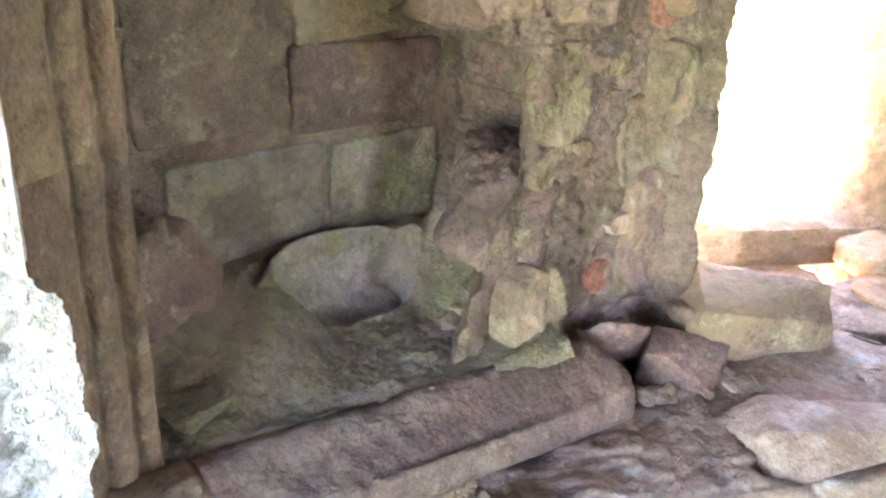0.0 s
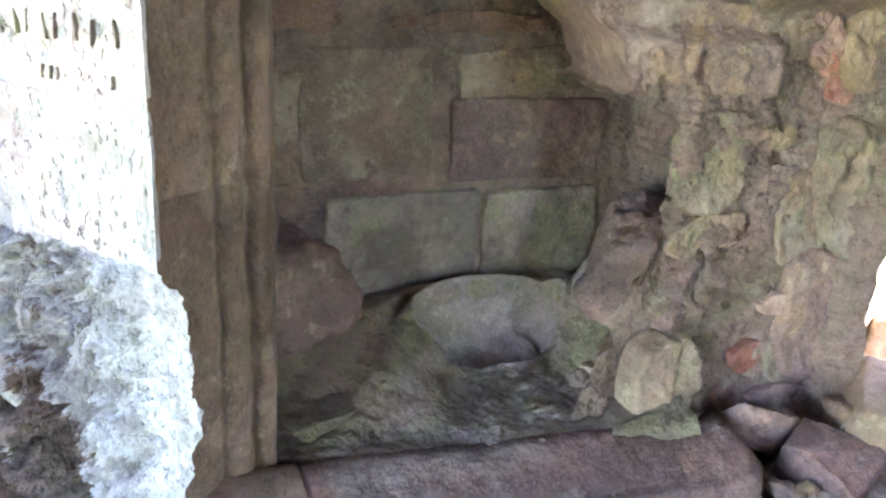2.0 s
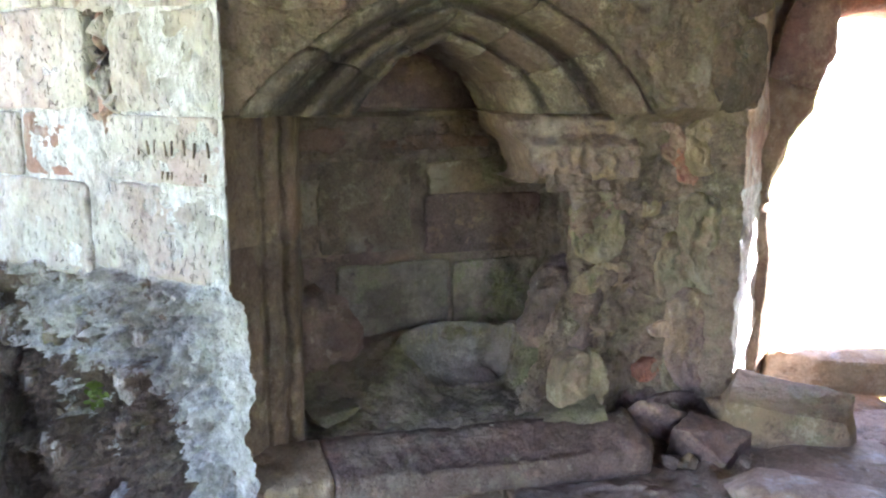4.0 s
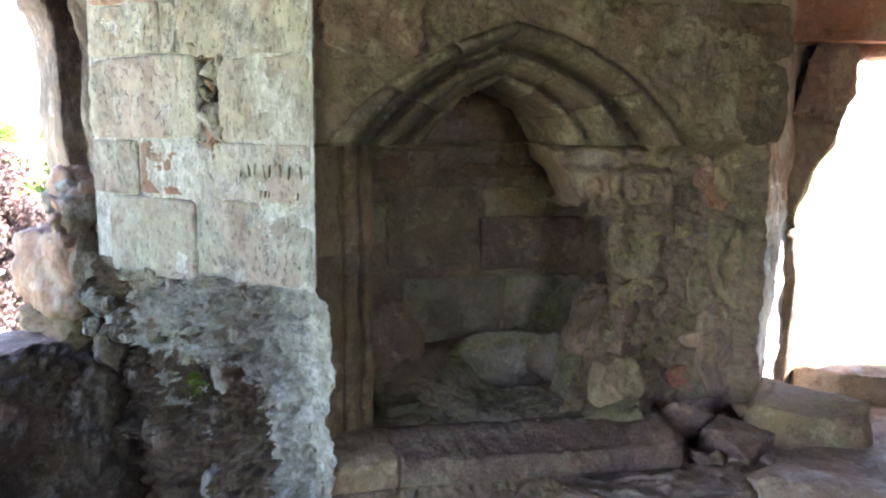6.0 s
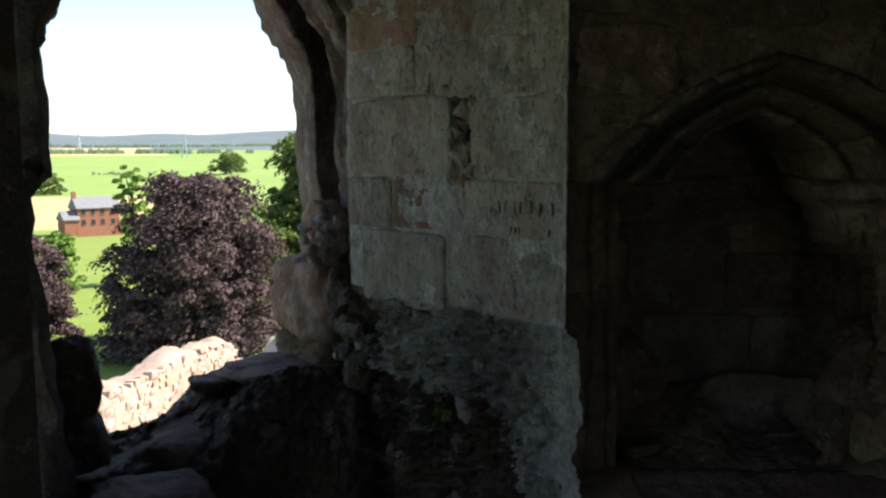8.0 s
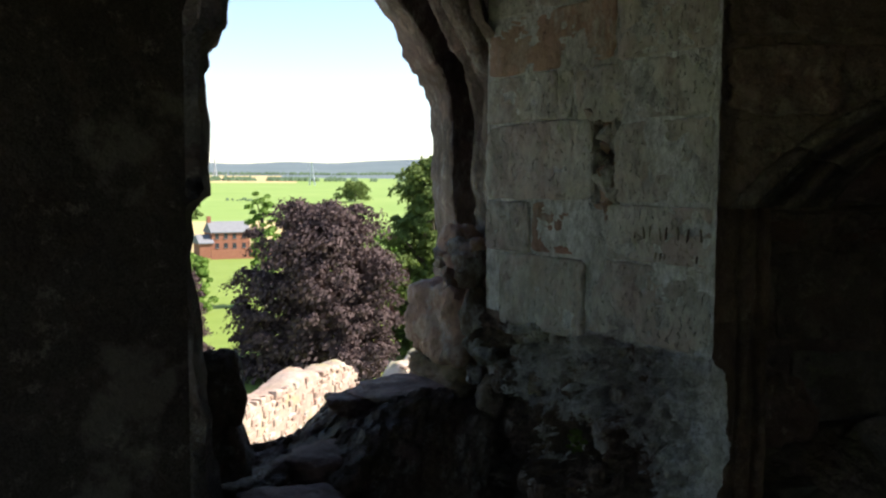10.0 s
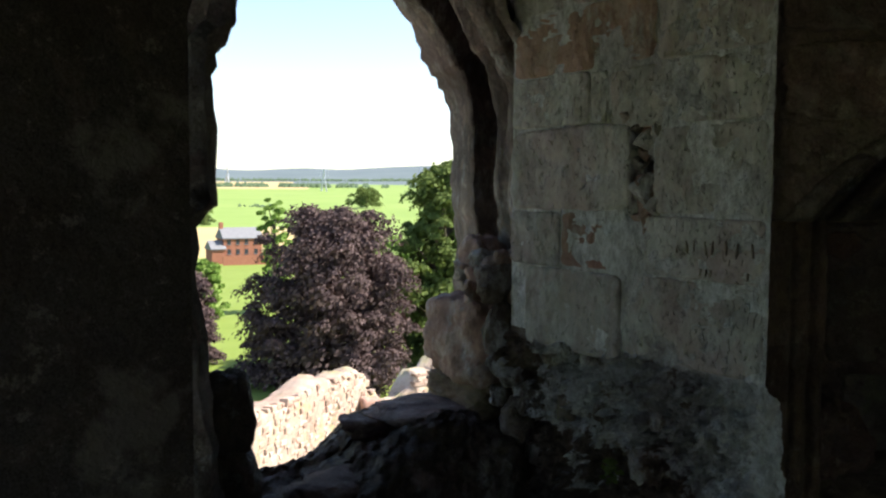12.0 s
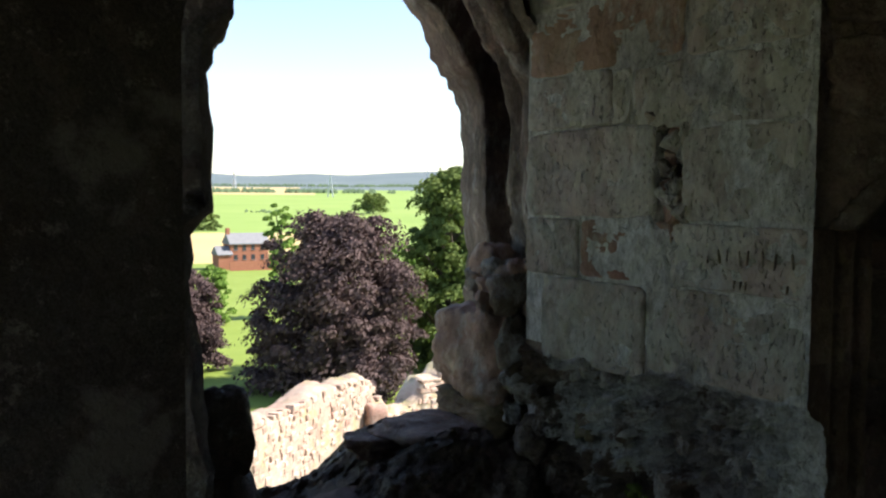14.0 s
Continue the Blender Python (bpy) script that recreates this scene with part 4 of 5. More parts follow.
bn = sheet("window_bench", 100, 80, bench, M_SLAB)
tagged(bn, "broken masonry bench of rubble and mortar below the window", "ledge", kind="structure")
for q, (x, y, z, sx, sy, sz, tn, mt) in enumerate((
        (1.60, 1.60, 0.715, 0.36, 0.24, 0.07, -0.5, M_SLAB), (1.42, 1.52, 0.705, 0.34, 0.20, 0.10, -0.45, M_SLAB), (1.86, 1.72, 0.72, 0.30, 0.22, 0.05, -0.4, M_SLAB), (1.80, 1.44, 0.71, 0.36, 0.26, 0.09, -0.6, M_SLAB),
        (2.08, 1.62, 0.725, 0.30, 0.26, 0.06, -0.2, M_SUNNY), (1.95, 1.90, 0.715, 0.20, 0.14, 0.05, -0.5, M_SLAB), (1.45, 1.70, 0.70, 0.20, 0.11, 0.07, -0.3, M_SLAB), (2.10, 1.36, 0.72, 0.32, 0.24, 0.08, -0.7, M_SLAB),
        (1.59, 1.80, 0.775, 0.33, 0.24, 0.21, -0.5, M_BUFF), (1.49, 1.835, 0.755, 0.15, 0.15, 0.15, 0.2, M_BROWN), (1.365, 1.80, 0.72, 0.13, 0.16, 0.16, 0.5, M_PURPLE), (2.20, 1.80, 0.75, 0.16, 0.22, 0.12, -0.6, M_SUNNY),
        (2.35, 1.66, 0.76, 0.2, 0.26, 0.12, -0.5, M_SUNNY), (1.30, 1.62, 0.69, 0.18, 0.12, 0.06, 0.1, M_BUFF), (1.22, 1.56, 0.64, 0.26, 0.16, 0.12, -0.3, M_BUFF))):
    rock("bench_stone", (x, y, z - 0.004), (sx * 1.08, sy * 1.08, sz * (0.75 if sz < 0.11 else 0.95)), mt, bn, 520 + q, tn, (0.05 * (-1) ** q, 0.04 * (-1) ** (q // 2)), points=34 if sz < 0.11 else 18, cut=0.09)
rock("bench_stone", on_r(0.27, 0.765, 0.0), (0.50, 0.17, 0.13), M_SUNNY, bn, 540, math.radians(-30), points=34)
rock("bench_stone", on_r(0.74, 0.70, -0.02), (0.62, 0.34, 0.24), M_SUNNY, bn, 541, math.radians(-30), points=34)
for q in range(170):
    x, y = random.uniform(1.25, 2.1), random.uniform(1.40, 2.0)
    if y < 2.05 - 0.35 * (x - 1.3) and y > 1.75 - 0.55 * (x - 1.2):
        sz = random.uniform(0.015, 0.05)
        rock("bench_rubble", (x, y, 0.712), (sz * 1.6, sz * 1.2, sz), random.choice((M_SLAB, M_BUFF, M_MORTAR)), bn, 560 + q, q, points=9)

# ---- the rest of the room, out of sight: added walls with gaps that let light in ----


def wall_run(name, pts, thick, label, z1=3.0, mt=None):
    verts, faces = [], []
    for x, y in pts:
        verts += [(x, y, -0.02), (x, y, z1)]
    for i in range(len(pts) - 1):
        a = 2 * i
        faces.append((a, a + 2, a + 3, a + 1))
    ob = mesh_ob(name, verts, faces, mt or M_SHELL, smooth=False)
    md = ob.modifiers.new("thickness", "SOLIDIFY")
    md.thickness, md.offset = thick, 0
    return tagged(ob, label, "wall", kind="structure")


LJ = on_w(0.875, 0, 0.50)
wall_run("wall_southwest", [(LJ[0] - 0.05, LJ[1]), (-1.72, 1.42)], 0.10, "dark sandstone wall of the tower room, shade put into its colour", 3.0, M_UNLIT)
wall_run("wall_far_west", [(-2.05, 0.05), (-2.1, -1.9), (1.15, -2.2)], 0.12, "dark sandstone rubble wall added to close the unseen side of the room")
# the opening is invented to light the pale reveal; this wall cuts its height
over = wall_run("wall_over_opening", [(-1.72, 1.42), (-2.05, 0.05)], 0.12, "sandstone wall added over an unseen opening to limit its light", 3.0)
for v in over.data.vertices:
    if v.co.z < 1:
        v.co.z = 1.95
# the gap before this wall is an invented doorway that lights the niche
wall_run("wall_south", [(1.8, -2.2), (3.05, -1.2)], 0.12, "dark sandstone rubble wall added to close the unseen side of the room")
wall_run("wall_southeast", [(3.05, -1.2), (3.05, 0.80)], 0.12, "dark sandstone rubble wall added to close the unseen side of the room")
flo = sheet("floor", 40, 40, lambda i, j: (-2.4 + 5.8 * i, -2.6 + 5.4 * j, 0.02 * fz((6 * i, 6 * j, 0), 3, 99)), M_SHELL)
tagged(flo, "worn stone floor of the tower room", "floor", kind="structure")
# unseen vault, made dark so that it bounces little light onto the arch
cei = sheet("ceiling", 30, 30, lambda i, j: (-2.4 + 5.8 * i, -2.6 + 6.0 * j, 2.85 + 0.04 * fz((6 * i, 6 * j, 0), 2, 98)), M_UNLIT)
tagged(cei, "dark rough stone vault, unseen, darkened to dim the wall tops", "ceiling", kind="structure")
pier = mesh_ob("wall_core", [(x, y, z) for z in (-0.5, 3.1) for x, y in ((0.30, 2.45), (1.5, 2.45), (1.42, 2.62), (0.06, 3.12))], [(0, 1, 5, 4), (1, 2, 6, 5), (2, 3, 7, 6), (3, 0, 4, 7), (4, 5, 6, 7)], M_SHELL, smooth=False)
tagged(pier, "solid masonry core of the pier", "wall", kind="structure")

# ---- outdoors ----
M_GRASS = plain_mat("mown_grass", (0.135, 0.185, 0.030), (0.17, 0.22, 0.045), 0.25)
# added pale near ground in place of grass, so bounced light stays neutral
M_YARD = plain_mat("neutral_bounce_ground", (0.30, 0.27, 0.22), (0.36, 0.33, 0.27), 0.8)
M_FIELD = plain_mat("green_field", (0.15, 0.225, 0.05), (0.20, 0.265, 0.07), 0.01)
M_CROP = plain_mat("ripe_crop", (0.36, 0.27, 0.12), (0.42, 0.33, 0.16), 0.01)
# the hills' distance haze is mixed into this bluish grey base colour
M_HILL = plain_mat("haze_toned_hill", (0.085, 0.108, 0.115), (0.115, 0.142, 0.145), 0.004)
M_HEDGE = plain_mat("far_hedge", (0.05, 0.08, 0.04), (0.08, 0.12, 0.06), 0.02)
M_BARK = plain_mat("bark", (0.07, 0.055, 0.04), (0.11, 0.09, 0.07), 3, bump=0.5)
M_BEECH = leaf_mat("copper_beech_leaf", (0.045, 0.031, 0.032), (0.125, 0.085, 0.080), (0.06, 0.035, 0.03))
M_LEAF = leaf_mat("green_leaf", (0.050, 0.078, 0.020), (0.135, 0.175, 0.048), (0.14, 0.19, 0.04))
M_LIGHTLEAF = leaf_mat("light_green_leaf", (0.10, 0.18, 0.03), (0.18, 0.27, 0.06), (0.18, 0.28, 0.05))
M_BRICK = plain_mat("red_brick", (0.25, 0.10, 0.062), (0.31, 0.135, 0.085), 2)
M_SLATE = plain_mat("grey_slate", (0.15, 0.15, 0.16), (0.20, 0.20, 0.205), 1.2)
M_GLASS = plain_mat("dark_window_glass", (0.03, 0.035, 0.04), (0.05, 0.055, 0.06), 1, rough=0.1)
M_STEEL = plain_mat("galvanised_steel", (0.45, 0.47, 0.5), (0.5, 0.52, 0.55), 1, rough=0.5)
EYE = Vector((-0.31, 0.05, 1.58))
SPREAD = 1.07


def way(az, el, d):
    """A place d metres off (on the level) at that bearing and height angle, both in degrees."""
    a = radians(8.5 + (az - 8.5) * SPREAD)
    return Vector((EYE.x - math.sin(a) * d, EYE.y + math.cos(a) * d, EYE.z + math.tan(radians(el * SPREAD)) * d))


LEVELS = ((0, -12.2), (45, -12.2), (80, -13.0), (150, -14.4), (230, -16.8), (400, -16.6), (700, -12.5), (1100, -6.5), (1500, 1.0), (1900, 9.0), (2300, 17), (2900, 58), (3500, 84), (4200, 74))


def ground_z(d, az):
    for (a, za), (b, zb) in zip(LEVELS[:-1], LEVELS[1:]):
        if d <= b:
            z = za + (zb - za) * (d - a) / (b - a)
            break
    else:
        z = LEVELS[-1][1]
    if d > 2200:
        z += (d - 2200) / 1300 * (10 * math.sin(radians(az * 17)) - 9 * math.exp(-((az - 9) / 2.2) ** 2) * 1.8 + 5 * math.sin(radians(az * 41 + 30)))
    return z


DIST = [0, 12, 25, 40, 55, 70, 90, 110, 140, 180, 230, 300, 400, 520, 640, 740, 850, 1000, 1200, 1400, 1550, 1700, 1900, 2100, 2300, 2600, 2900, 3200, 3500, 3800, 4200]
AZ = [-180 + 10 * i for i in range(17)] + [-15 + i for i in range(51)] + [40 + 10 * i for i in range(15)]
verts, faces, mats = [], [], []
for d in DIST:
    for az in AZ:
        a = radians(az)
        verts.append((EYE.x - math.sin(a) * d, EYE.y + math.cos(a) * d, ground_z(d, az)))
m = len(AZ)
for j in range(len(DIST) - 1):
    for i in range(m - 1):
        faces.append((j * m + i, j * m + i + 1, (j + 1) * m + i + 1, (j + 1) * m + i))
        d, az = (DIST[j] + DIST[j + 1]) / 2, (AZ[i] + AZ[i + 1]) / 2
        k = 0
        if d < 38:
            k = 4
        if d > 210:
            k = 1
        if 230 < d < 460 and az > 9:
            k = 2
        if 700 < d < 900 and az < 11:
            k = 2 if d > 800 and az < 7 else 1
        if 1350 < d < 2350 and az > 10.5:
            k = 2
        if 1650 < d < 2350 and az <= 11.5:
            k = 3 if d > 1900 else 1
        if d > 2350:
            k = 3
        mats.append(k)
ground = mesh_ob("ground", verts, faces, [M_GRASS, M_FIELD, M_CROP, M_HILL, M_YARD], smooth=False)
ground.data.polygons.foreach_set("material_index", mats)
tagged(ground, "mown grass, green and ripe fields rising to wooded hills with haze in their colour", "ground", kind="structure")


def tree(name, at, height, width, leaves, label, clumps=90, per=150, size=0.34, low=0.12, seed=0, group=""):
    rng = random.Random(seed)
    base = Vector(at)
    root = empty(name, tuple(base), label, "tree", group)
    verts, faces = [], []

    def limb(p, q, r0, r1, n=7, bend=0.0):
        k0 = len(verts)
        axis = (q - p).normalized()
        sx = axis.orthogonal().normalized()
        sy = axis.cross(sx)
        for s in range(5):
            t = s / 4
            c = p.lerp(q, t) + Vector((0, 0, bend * math.sin(t * math.pi)))
            r = r0 + (r1 - r0) * t
            for i in range(n):
                a = 2 * math.pi * i / n
                verts.append(c + (sx * math.cos(a) + sy * math.sin(a)) * r)
        for s in range(4):
            for i in range(n):
                a, b = k0 + s * n + i, k0 + s * n + (i + 1) % n
                faces.append((a, b, b + n, a + n))

    top = base + Vector((0, 0, height * 0.8))
    limb(base - Vector((0, 0, 0.3)), top, height * 0.035, height * 0.008)
    centres = []
    for c in range(clumps):
        t = (c + 0.5) / clumps
        z = low + (0.98 - low) * (1 - (1 - t) ** 0.8)
        full = math.sqrt(max(0.04, 1 - abs((z - 0.36) / 0.66) ** 1.9))
        a = c * 2.399 + rng.uniform(-0.3, 0.3)
        r = width / 2 * full * rng.uniform(0.40, 1.12) * (1 + 0.14 * math.sin(3 * a + seed) + 0.12 * math.sin(5 * a + 2 * seed + 9 * z))
        centres.append((base + Vector((math.cos(a) * r, math.sin(a) * r, z * height)), rng.uniform(0.05, 0.16) * width))
    for p, r in centres[::4]:
        limb(base + Vector((0, 0, max(0.08, (p.z - base.z) / height - 0.22) * height)), p, height * 0.012, height * 0.003, 5)
    mesh_ob("trunk", verts, faces, M_BARK, root)
    verts, faces = [], []
    for p, r in centres:
        for _ in range(per):
            d = Vector((rng.gauss(0, 1), rng.gauss(0, 1), rng.gauss(0, 0.8)))
            d = d.normalized() * r * rng.uniform(0.3, 1.25)
            d.z = d.z * 0.42 - 0.32 * d.xy.length_squared / r
            c = p + d
            nrm = (d.normalized() + Vector((rng.uniform(-1, 1), rng.uniform(-1, 1), rng.uniform(-0.1, 1.7)))).normalized()
            sx = nrm.orthogonal().normalized() * size * rng.uniform(0.5, 1.1)
            sy = nrm.cross(sx) * rng.uniform(0.5, 0.9)
            k = len(verts)
            verts += [c - sx, c - sy * 0.8, c + sx, c + sy]
            faces.append((k, k + 1, k + 2, k + 3))
    me = bpy.data.meshes.new("crown")
    me.from_pydata([tuple(v) for v in verts], [], faces)
    me.materials.append(leaves)
    ob = new("crown", me)
    ob.parent = root
    ob.matrix_parent_inverse = root.matrix_world.inverted()
    return root


def stand(az, el, d):
    p = way(az, el, d)
    return (p.x, p.y, ground_z(d, az))


tree("copper_beech", stand(9.4, 0, 62), 13.0, 10.5, M_BEECH, "broad purple copper beech in full leaf on the lawn", 330, 270, 0.18, 0.03, 5, "copper beeches")
tree("copper_beech", stand(19.0, 0, 72), 8.4, 6.6, M_BEECH, "smaller purple copper beech in full leaf on the lawn", 190, 220, 0.18, 0.08, 6, "copper beeches")
tree("broadleaf_tree", stand(2.2, 0, 70), 16.8, 8.4, M_LEAF, "tall green broadleaf tree beside the copper beech", 240, 240, 0.21, 0.04, 7)
tree("broadleaf_tree", stand(6.0, 0, 92), 10.0, 7.0, M_LIGHTLEAF, "light green tree behind the copper beech", 70, 160, 0.3, 0.1, 8)
tree("broadleaf_tree", stand(12.9, 0, 105), 14.2, 4.2, M_LIGHTLEAF, "slender light green tree near the brick house", 60, 140, 0.3, 0.15, 9)
tree("broadleaf_tree", stand(17.0, 0, 100), 7.0, 4.4, M_LIGHTLEAF, "light green tree near the brick house", 50, 140, 0.3, 0.1, 10)
tree("field_tree", stand(7.26, 0, 640), 15.5, 23, M_LEAF, "lone oak standing in a green field", 60, 90, 0.9, 0.2, 11, "field trees")
tree("field_tree", stand(17.6, 0, 420), 10, 14, M_LEAF, "round tree at a field edge", 40, 70, 0.9, 0.1, 12, "field trees")
rng = random.Random(3)
verts, faces = [], []
for k in range(4200):
    az = rng.uniform(-8, 26)
    d = rng.choice((1560, 1600, 1640, 660, 2360))
    if d == 660 and (rng.random() < 0.5 or fz((az, 0, 0), 0.5, 8) < 0.1):
        continue
    if d in (1560, 1600, 1640) and fz((az, 0, 0), 0.6, 5) < -0.05:
        continue
    p = Vector(stand(az, 0, d + rng.uniform(-15, 15)))
    sz = rng.uniform(2.5, 5) * (1.0 if d > 1000 else 0.32)
    q = len(verts)
    for i in range(6):
        a = i * math.pi / 3
        verts.append(p + Vector((math.cos(a) * sz, math.sin(a) * sz, rng.uniform(-1, 1))))
    verts.append(p + Vector((0, 0, sz * rng.uniform(1.2, 2.0))))
    faces += [(q + i, q + (i + 1) % 6, q + 6) for i in range(6)]
hedges = mesh_ob("hedgerow", verts, faces, M_HEDGE, smooth=True)
tagged(hedges, "dark far hedgerows and woods between the fields", "hedge", kind="stuff")

# brick house
hp = Vector(stand(15.3, 0, 205)) + Vector((0, 0, 1.6))
house = empty("brick_house", tuple(hp), "red brick house with grey slate roof and chimney", "house")
HX = Vector((0.86, 0.51, 0))
HY = Vector((-0.51, 0.86, 0))


def on_house(x, y, z):
    return tuple(hp + (HX * x + HY * y + Vector((0, 0, z))) * 0.84)


def box_mesh(name, x0, x1, y0, y1, z0, z1, mt, parent):
    v = [on_house(x, y, z) for x in (x0, x1) for y in (y0, y1) for z in (z0, z1)]
    return mesh_ob(name, v, [(0, 1, 3, 2), (4, 5, 7, 6), (0, 1, 5, 4), (2, 3, 7, 6), (0, 2, 6, 4), (1, 3, 7, 5)], mt, parent, smooth=False)


def gable(name, x0, x1, y0, y1, z0, z1, mt, parent, over=0.35):
    ym = (y0 + y1) / 2
    v = [on_house(x, y, z) for x in (x0 - over, x1 + over) for y, z in ((y0 - over, z0 - 0.15), (ym, z1), (y1 + over, z0 - 0.15), (y0 - over, z0 - 0.4), (y1 + over, z0 - 0.4))]
    return mesh_ob(name, v, [(0, 1, 6, 5), (1, 2, 7, 6), (0, 3, 8, 5), (2, 4, 9, 7), (3, 4, 9, 8), (0, 1, 2, 4, 3), (5, 6, 7, 9, 8)], mt, parent, smooth=False)


wall_h = box_mesh("wall", -4, 6.5, -4, 4, -2.2, 5.4, M_BRICK, house)
roof = gable("roof", -4, 6.5, -4, 4, 5.4, 8.0, M_SLATE, house)
box_mesh("chimney", -4.3, -3.3, -0.6, 0.6, 5.0, 9.4, M_BRICK, roof)
box_mesh("porch_wall", -7.5, -4, -5, 2, -2.2, 2.6, M_BRICK, house)
gable("porch_roof", -7.5, -4, -5, 2, 2.6, 4.6, M_SLATE, house)
for fl in (0.9, 3.5):
    for x in (-2.6, -0.2, 2.2, 4.8):
        pane = box_mesh("window", x - 0.5, x + 0.5, -4.06, -3.95, fl, fl + 1.3, M_GLASS, house)
        box_mesh("sill", x - 0.6, x + 0.6, -4.14, -3.97, fl - 0.12, fl - 0.004, M_SLATE, pane)
box_mesh("garden_wall", -6, 16, -11, -10.6, -2.6, 0.9, M_BRICK, house)


def pylon(az, d, h, label):
    p = Vector(stand(az, 0, d))
    root = empty("pylon", tuple(p), label, "pylon", "pylons")
    verts, faces = [], []

    def bar(a, b, r=0.45):
        k = len(verts)
        for c in (a, b):
            for dx, dy in ((-r, -r), (r, -r), (r, r), (-r, r)):
                verts.append(c + Vector((dx, dy, 0)))
        faces.extend([(k, k + 1, k + 5, k + 4), (k + 1, k + 2, k + 6, k + 5), (k + 2, k + 3, k + 7, k + 6), (k + 3, k, k + 4, k + 7)])
    legs = [(-4, -4), (4, -4), (4, 4), (-4, 4)]
    for x, y in legs:
        bar(p + Vector((x, y, 0)), p + Vector((x * 0.2, y * 0.2, h * 0.7)))
        bar(p + Vector((x * 0.2, y * 0.2, h * 0.7)), p + Vector((0, 0, h)))
    for f in (0.25, 0.5):
        for (x, y), (x2, y2) in zip(legs, legs[1:] + legs[:1]):
            g = 1 - 0.8 * f / 0.7
            bar(p + Vector((x * g, y * g, h * f)), p + Vector((x2 * (g - 0.2), y2 * (g - 0.2), h * (f + 0.2))), 0.3)
    mesh_ob("tower", verts, faces, M_STEEL, root, smooth=False)
    verts, faces = [], []
    for f, w in ((0.66, 7), (0.78, 9), (0.9, 6)):
        bar(p + Vector((-w, 0, h * f)), p + Vector((0, 0, h * f + 1.5)), 0.3)
        bar(p + Vector((w, 0, h * f)), p + Vector((0, 0, h * f + 1.5)), 0.3)
    mesh_ob("cross_arms", verts, faces, M_STEEL, root, smooth=False)


pylon(3.9, 2300, 50, "grey steel lattice pylon on the far hillside")
pylon(9.9, 1250, 34, "grey steel lattice pylon in the far fields")
pylon(15.7, 1700, 40, "grey steel lattice pylon by the ripe field")

# ---- ruined wall below the window ----


def ruin(name, pts, tops, thick, z0, label, step=0.34, course=0.20, seed=1):
    """A broken rubble wall along pts, with the top heights tops."""
    rng = random.Random(seed)
    pts = [Vector((p.x, p.y, 0)) for p in pts]
    lens = [0.0]
    for a, b in zip(pts[:-1], pts[1:]):
        lens.append(lens[-1] + (b - a).length)

    def along(s):
        for k in range(len(pts) - 1):
            if s <= lens[k + 1] or k == len(pts) - 2:
                f = (s - lens[k]) / (lens[k + 1] - lens[k])
                return pts[k].lerp(pts[k + 1], f), tops[k] + (tops[k + 1] - tops[k]) * f, (pts[k + 1] - pts[k]).normalized()

    n = int(lens[-1] / 0.22)

    def fn(i, j):
        p, top, d = along(lens[-1] * i)
        side = Vector((d.y, -d.x, 0))
        top = round(top / course) * course + 0.16 * fz((p.x, p.y, 0), 0.9, seed)
        cross = [(-1, z0), (-1, (top + z0) / 2), (-1, top - 0.12), (-0.7, top), (0, top + 0.05), (0.7, top), (1, top - 0.12), (1, (top + z0) / 2), (1, z0)]
        x = j * (len(cross) - 1)
        k = min(int(x), len(cross) - 2)
        f = x - k
        o = cross[k][0] * (1 - f) + cross[k + 1][0] * f
        z = cross[k][1] * (1 - f) + cross[k + 1][1] * f
        q = p + side * (o * thick / 2)
        e = 0.07 * fz((q.x, q.y, z), 1.5, seed + 3, 5)
        return (q.x + e, q.y + e, z + e)
    core = sheet(name, n, 40, fn, M_RUINCORE)
    tagged(core, label, "ruined wall", kind="structure")
    shapes = []
    for v in range(8):
        w, h, dpt = rng.uniform(0.7, 1.25), rng.uniform(0.75, 0.95), 1.0
        vs = [Vector((x * w / 2 * (1 - 0.1 * (y < 0)) + rng.uniform(-0.07, 0.07), y * dpt / 2, z * h / 2 + rng.uniform(-0.07, 0.07))) for x in (-1, 1) for y in (-1, 1) for z in (-1, 1)]
        vs += [Vector((x * w * 0.36, -0.62, z * h * 0.34)) for x in (-1, 1) for z in (-1, 1)]
        fs = [(0, 1, 3, 2), (4, 5, 7, 6), (2, 3, 7, 6), (0, 2, 6, 4), (1, 3, 7, 5), (0, 1, 9, 8), (4, 5, 11, 10), (0, 4, 10, 8), (1, 5, 11, 9), (8, 9, 11, 10)]
        tmp = mesh_ob("stone", vs, fs, M_RUIN, smooth=False)
        shapes.append(tmp.data)
        bpy.data.objects.remove(tmp)
    count = 0
    s = 0.1
    cells = []
    while s < lens[-1]:
        p, top, d = along(s)
        z = top - course * 0.3
        while z > top - 3.4:
            cells.append((s + rng.uniform(-0.17, 0.17) + (step / 2 if int(z / course) % 2 else 0), z))
            z -= course * rng.uniform(0.8, 1.25)
        s += step
    cells.sort(key=lambda c: -c[1] + abs(c[0] - lens[-1] * 0.45) * 0.12)
    for s, z in cells[:290]:
        p, top, d = along(min(max(s, 0), lens[-1]))
        ob = new("stone", shapes[rng.randrange(8)])
        side = Vector((d.y, -d.x, 0))
        ob.matrix_world = Matrix.Translation(p + side * (thick / 2 - 0.105 + rng.uniform(-0.02, 0.02)) + Vector((0, 0, z))) @ Matrix.Rotation(math.atan2(d.y, d.x), 4, "Z") @ Matrix.Rotation(rng.uniform(-0.12, 0.12), 4, "Y") @ Matrix.Diagonal((step * rng.uniform(0.45, 1.45), 0.2 * rng.uniform(0.8, 1.3), course * rng.uniform(0.5, 1.3), 1))
        ob.parent = core
    return core



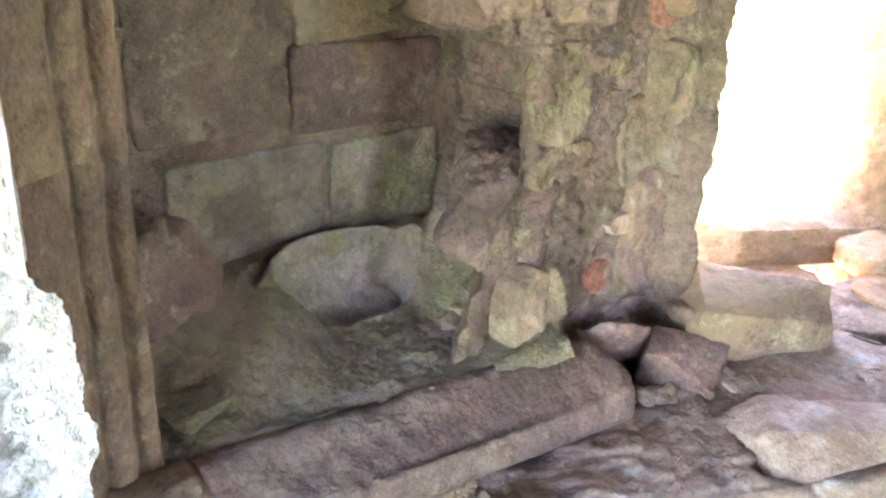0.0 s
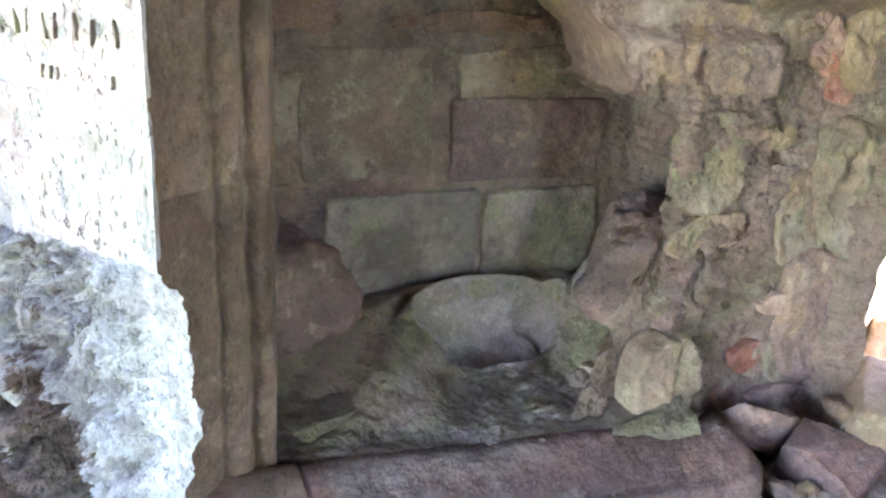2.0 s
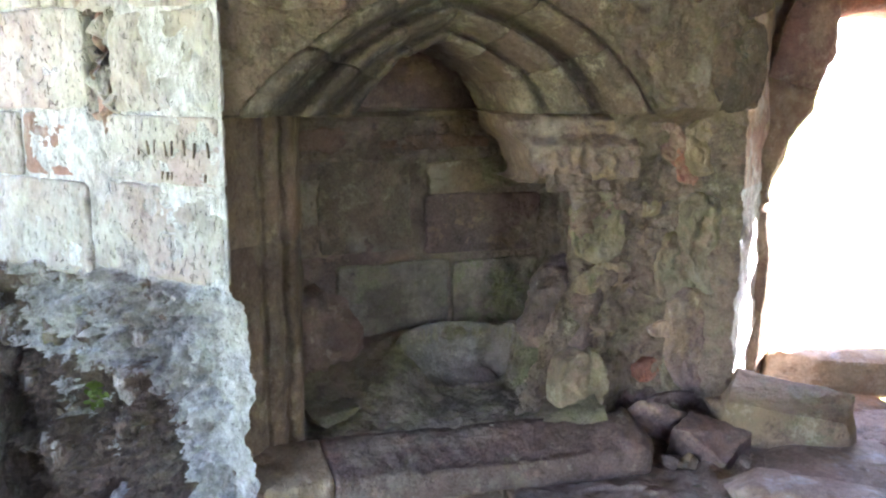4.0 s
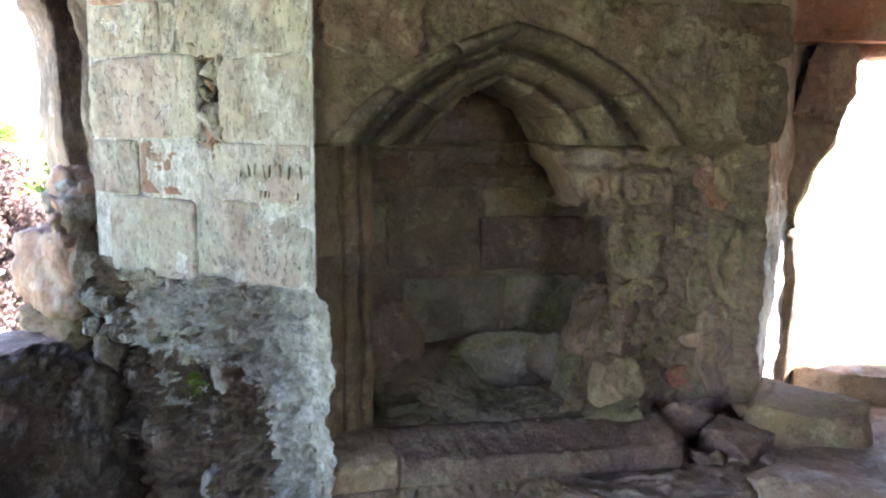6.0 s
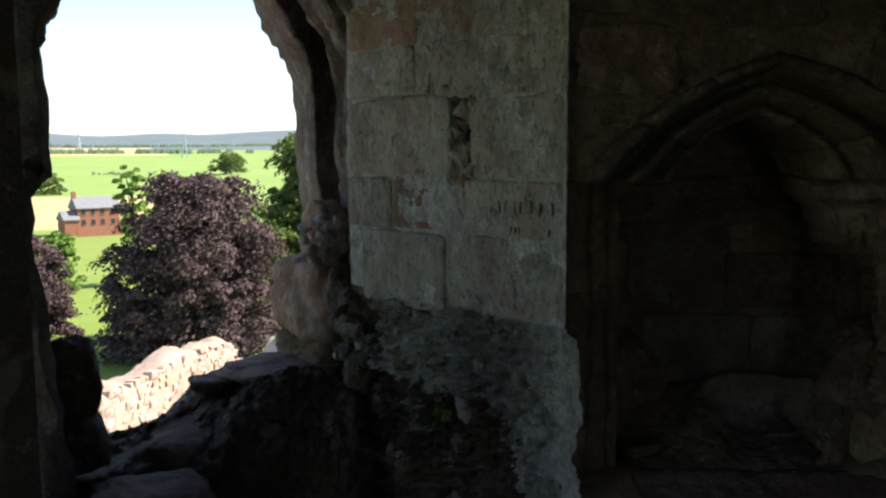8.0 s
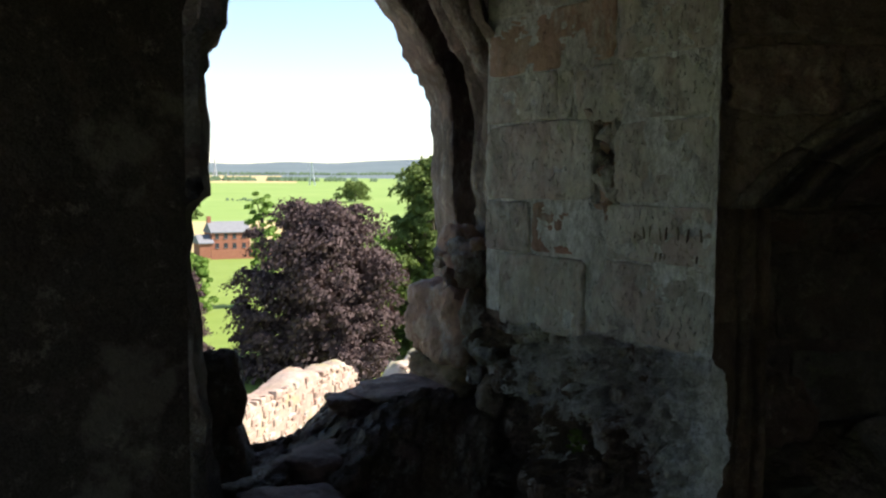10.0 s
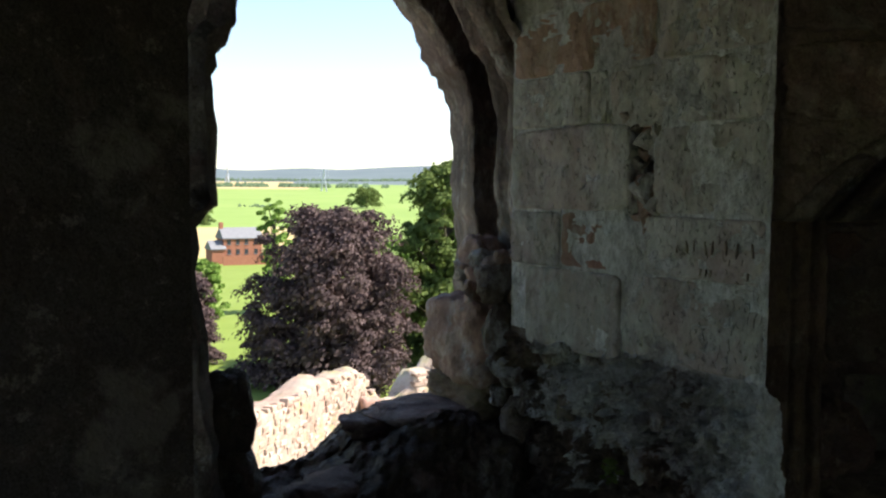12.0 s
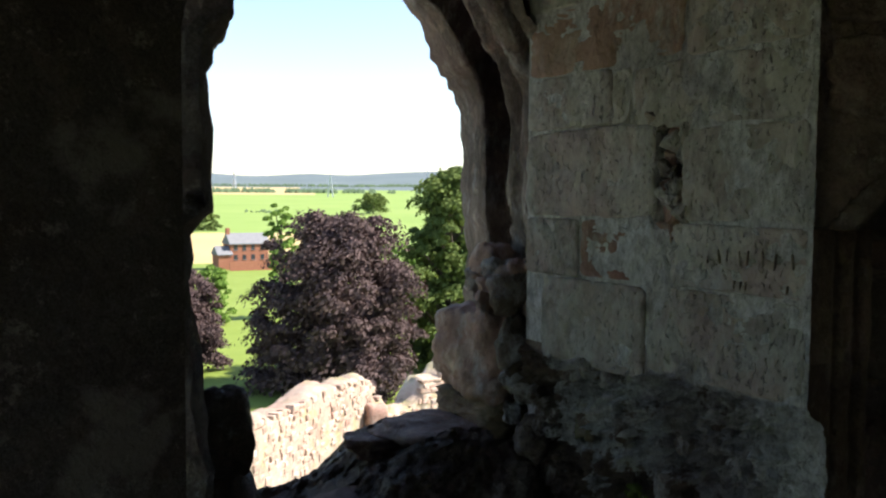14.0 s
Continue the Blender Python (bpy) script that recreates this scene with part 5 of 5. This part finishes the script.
def ruin_run(rows):
    return [way(az, 0, d) for az, el, d in rows], [way(az, el, d).z for az, el, d in rows]


run, tops = ruin_run(((18, -14.6, 20.5), (13.6, -13.0, 24.0), (12.4, -12.6, 25.2), (11.2, -12.0, 26.5), (9.5, -11.5, 28.5), (8.3, -11.4, 30.2), (8.2, -12.2, 30.6), (7.3, -12.5, 31.5)))
ruin("ruined_wall", run, tops, 1.0, -12.4, "sunlit broken rubble wall of red and buff sandstone", seed=2)
run, tops = ruin_run(((7.6, -13.7, 31.0), (6.0, -13.2, 32.0), (5.0, -12.6, 32.5), (4.9, -11.4, 32.6), (3.6, -11.2, 33.2), (3.5, -10.6, 33.3), (0.5, -10.0, 35.0)))
ruin("ruined_wall", run, tops, 1.0, -12.4, "sunlit broken end of a rubble sandstone wall", seed=4)
pp = way(7.05, -14.2, 29.5)
stump = lump("wall_stump", tuple(pp), (0.75, 0.7, 1.5), M_RUIN, None, 640, 0.08, 0.4, 9, fine=0.02)
tagged(stump, "pale squared stone stump of a broken pier beside the ruined wall", "stone")


# ---- small plants rooted in the walls ----


def sprig(place, u, v, spread, count, seed, label):
    rng = random.Random(seed)
    base = place(u, v, 0.0)
    root = empty("wall_plant", base, label, "plant")
    for _ in range(count):
        a, r = rng.uniform(0, 2 * math.pi), rng.uniform(0.15, 1) * spread
        c = Vector(place(u + math.cos(a) * r * 0.7, v + math.sin(a) * r, rng.uniform(0.01, 0.035)))
        d = Vector((rng.uniform(-1, 1), rng.uniform(-1, 1), rng.uniform(-0.6, 0.6))).normalized()
        sx, sy = d * rng.uniform(0.006, 0.012), d.orthogonal().normalized() * rng.uniform(0.004, 0.008)
        mid = d.cross(sy).normalized() * 0.002
        vs = [c - sx, c - sx * 0.3 - sy, c + sx * 0.5 - sy * 0.8, c + sx, c + sx * 0.5 + sy * 0.8, c - sx * 0.3 + sy, c + mid]
        mesh_ob("leaf", vs, [(0, 1, 6), (1, 2, 6), (2, 3, 6), (3, 4, 6), (4, 5, 6), (5, 0, 6)], M_LEAF, root)


sprig(on_b, 0.395, 0.905, 0.035, 46, 1, "small green fern rooted in the crusted wall")
sprig(on_a, 0.775, 0.615, 0.025, 24, 2, "small dark green sprig rooted under the niche sill")
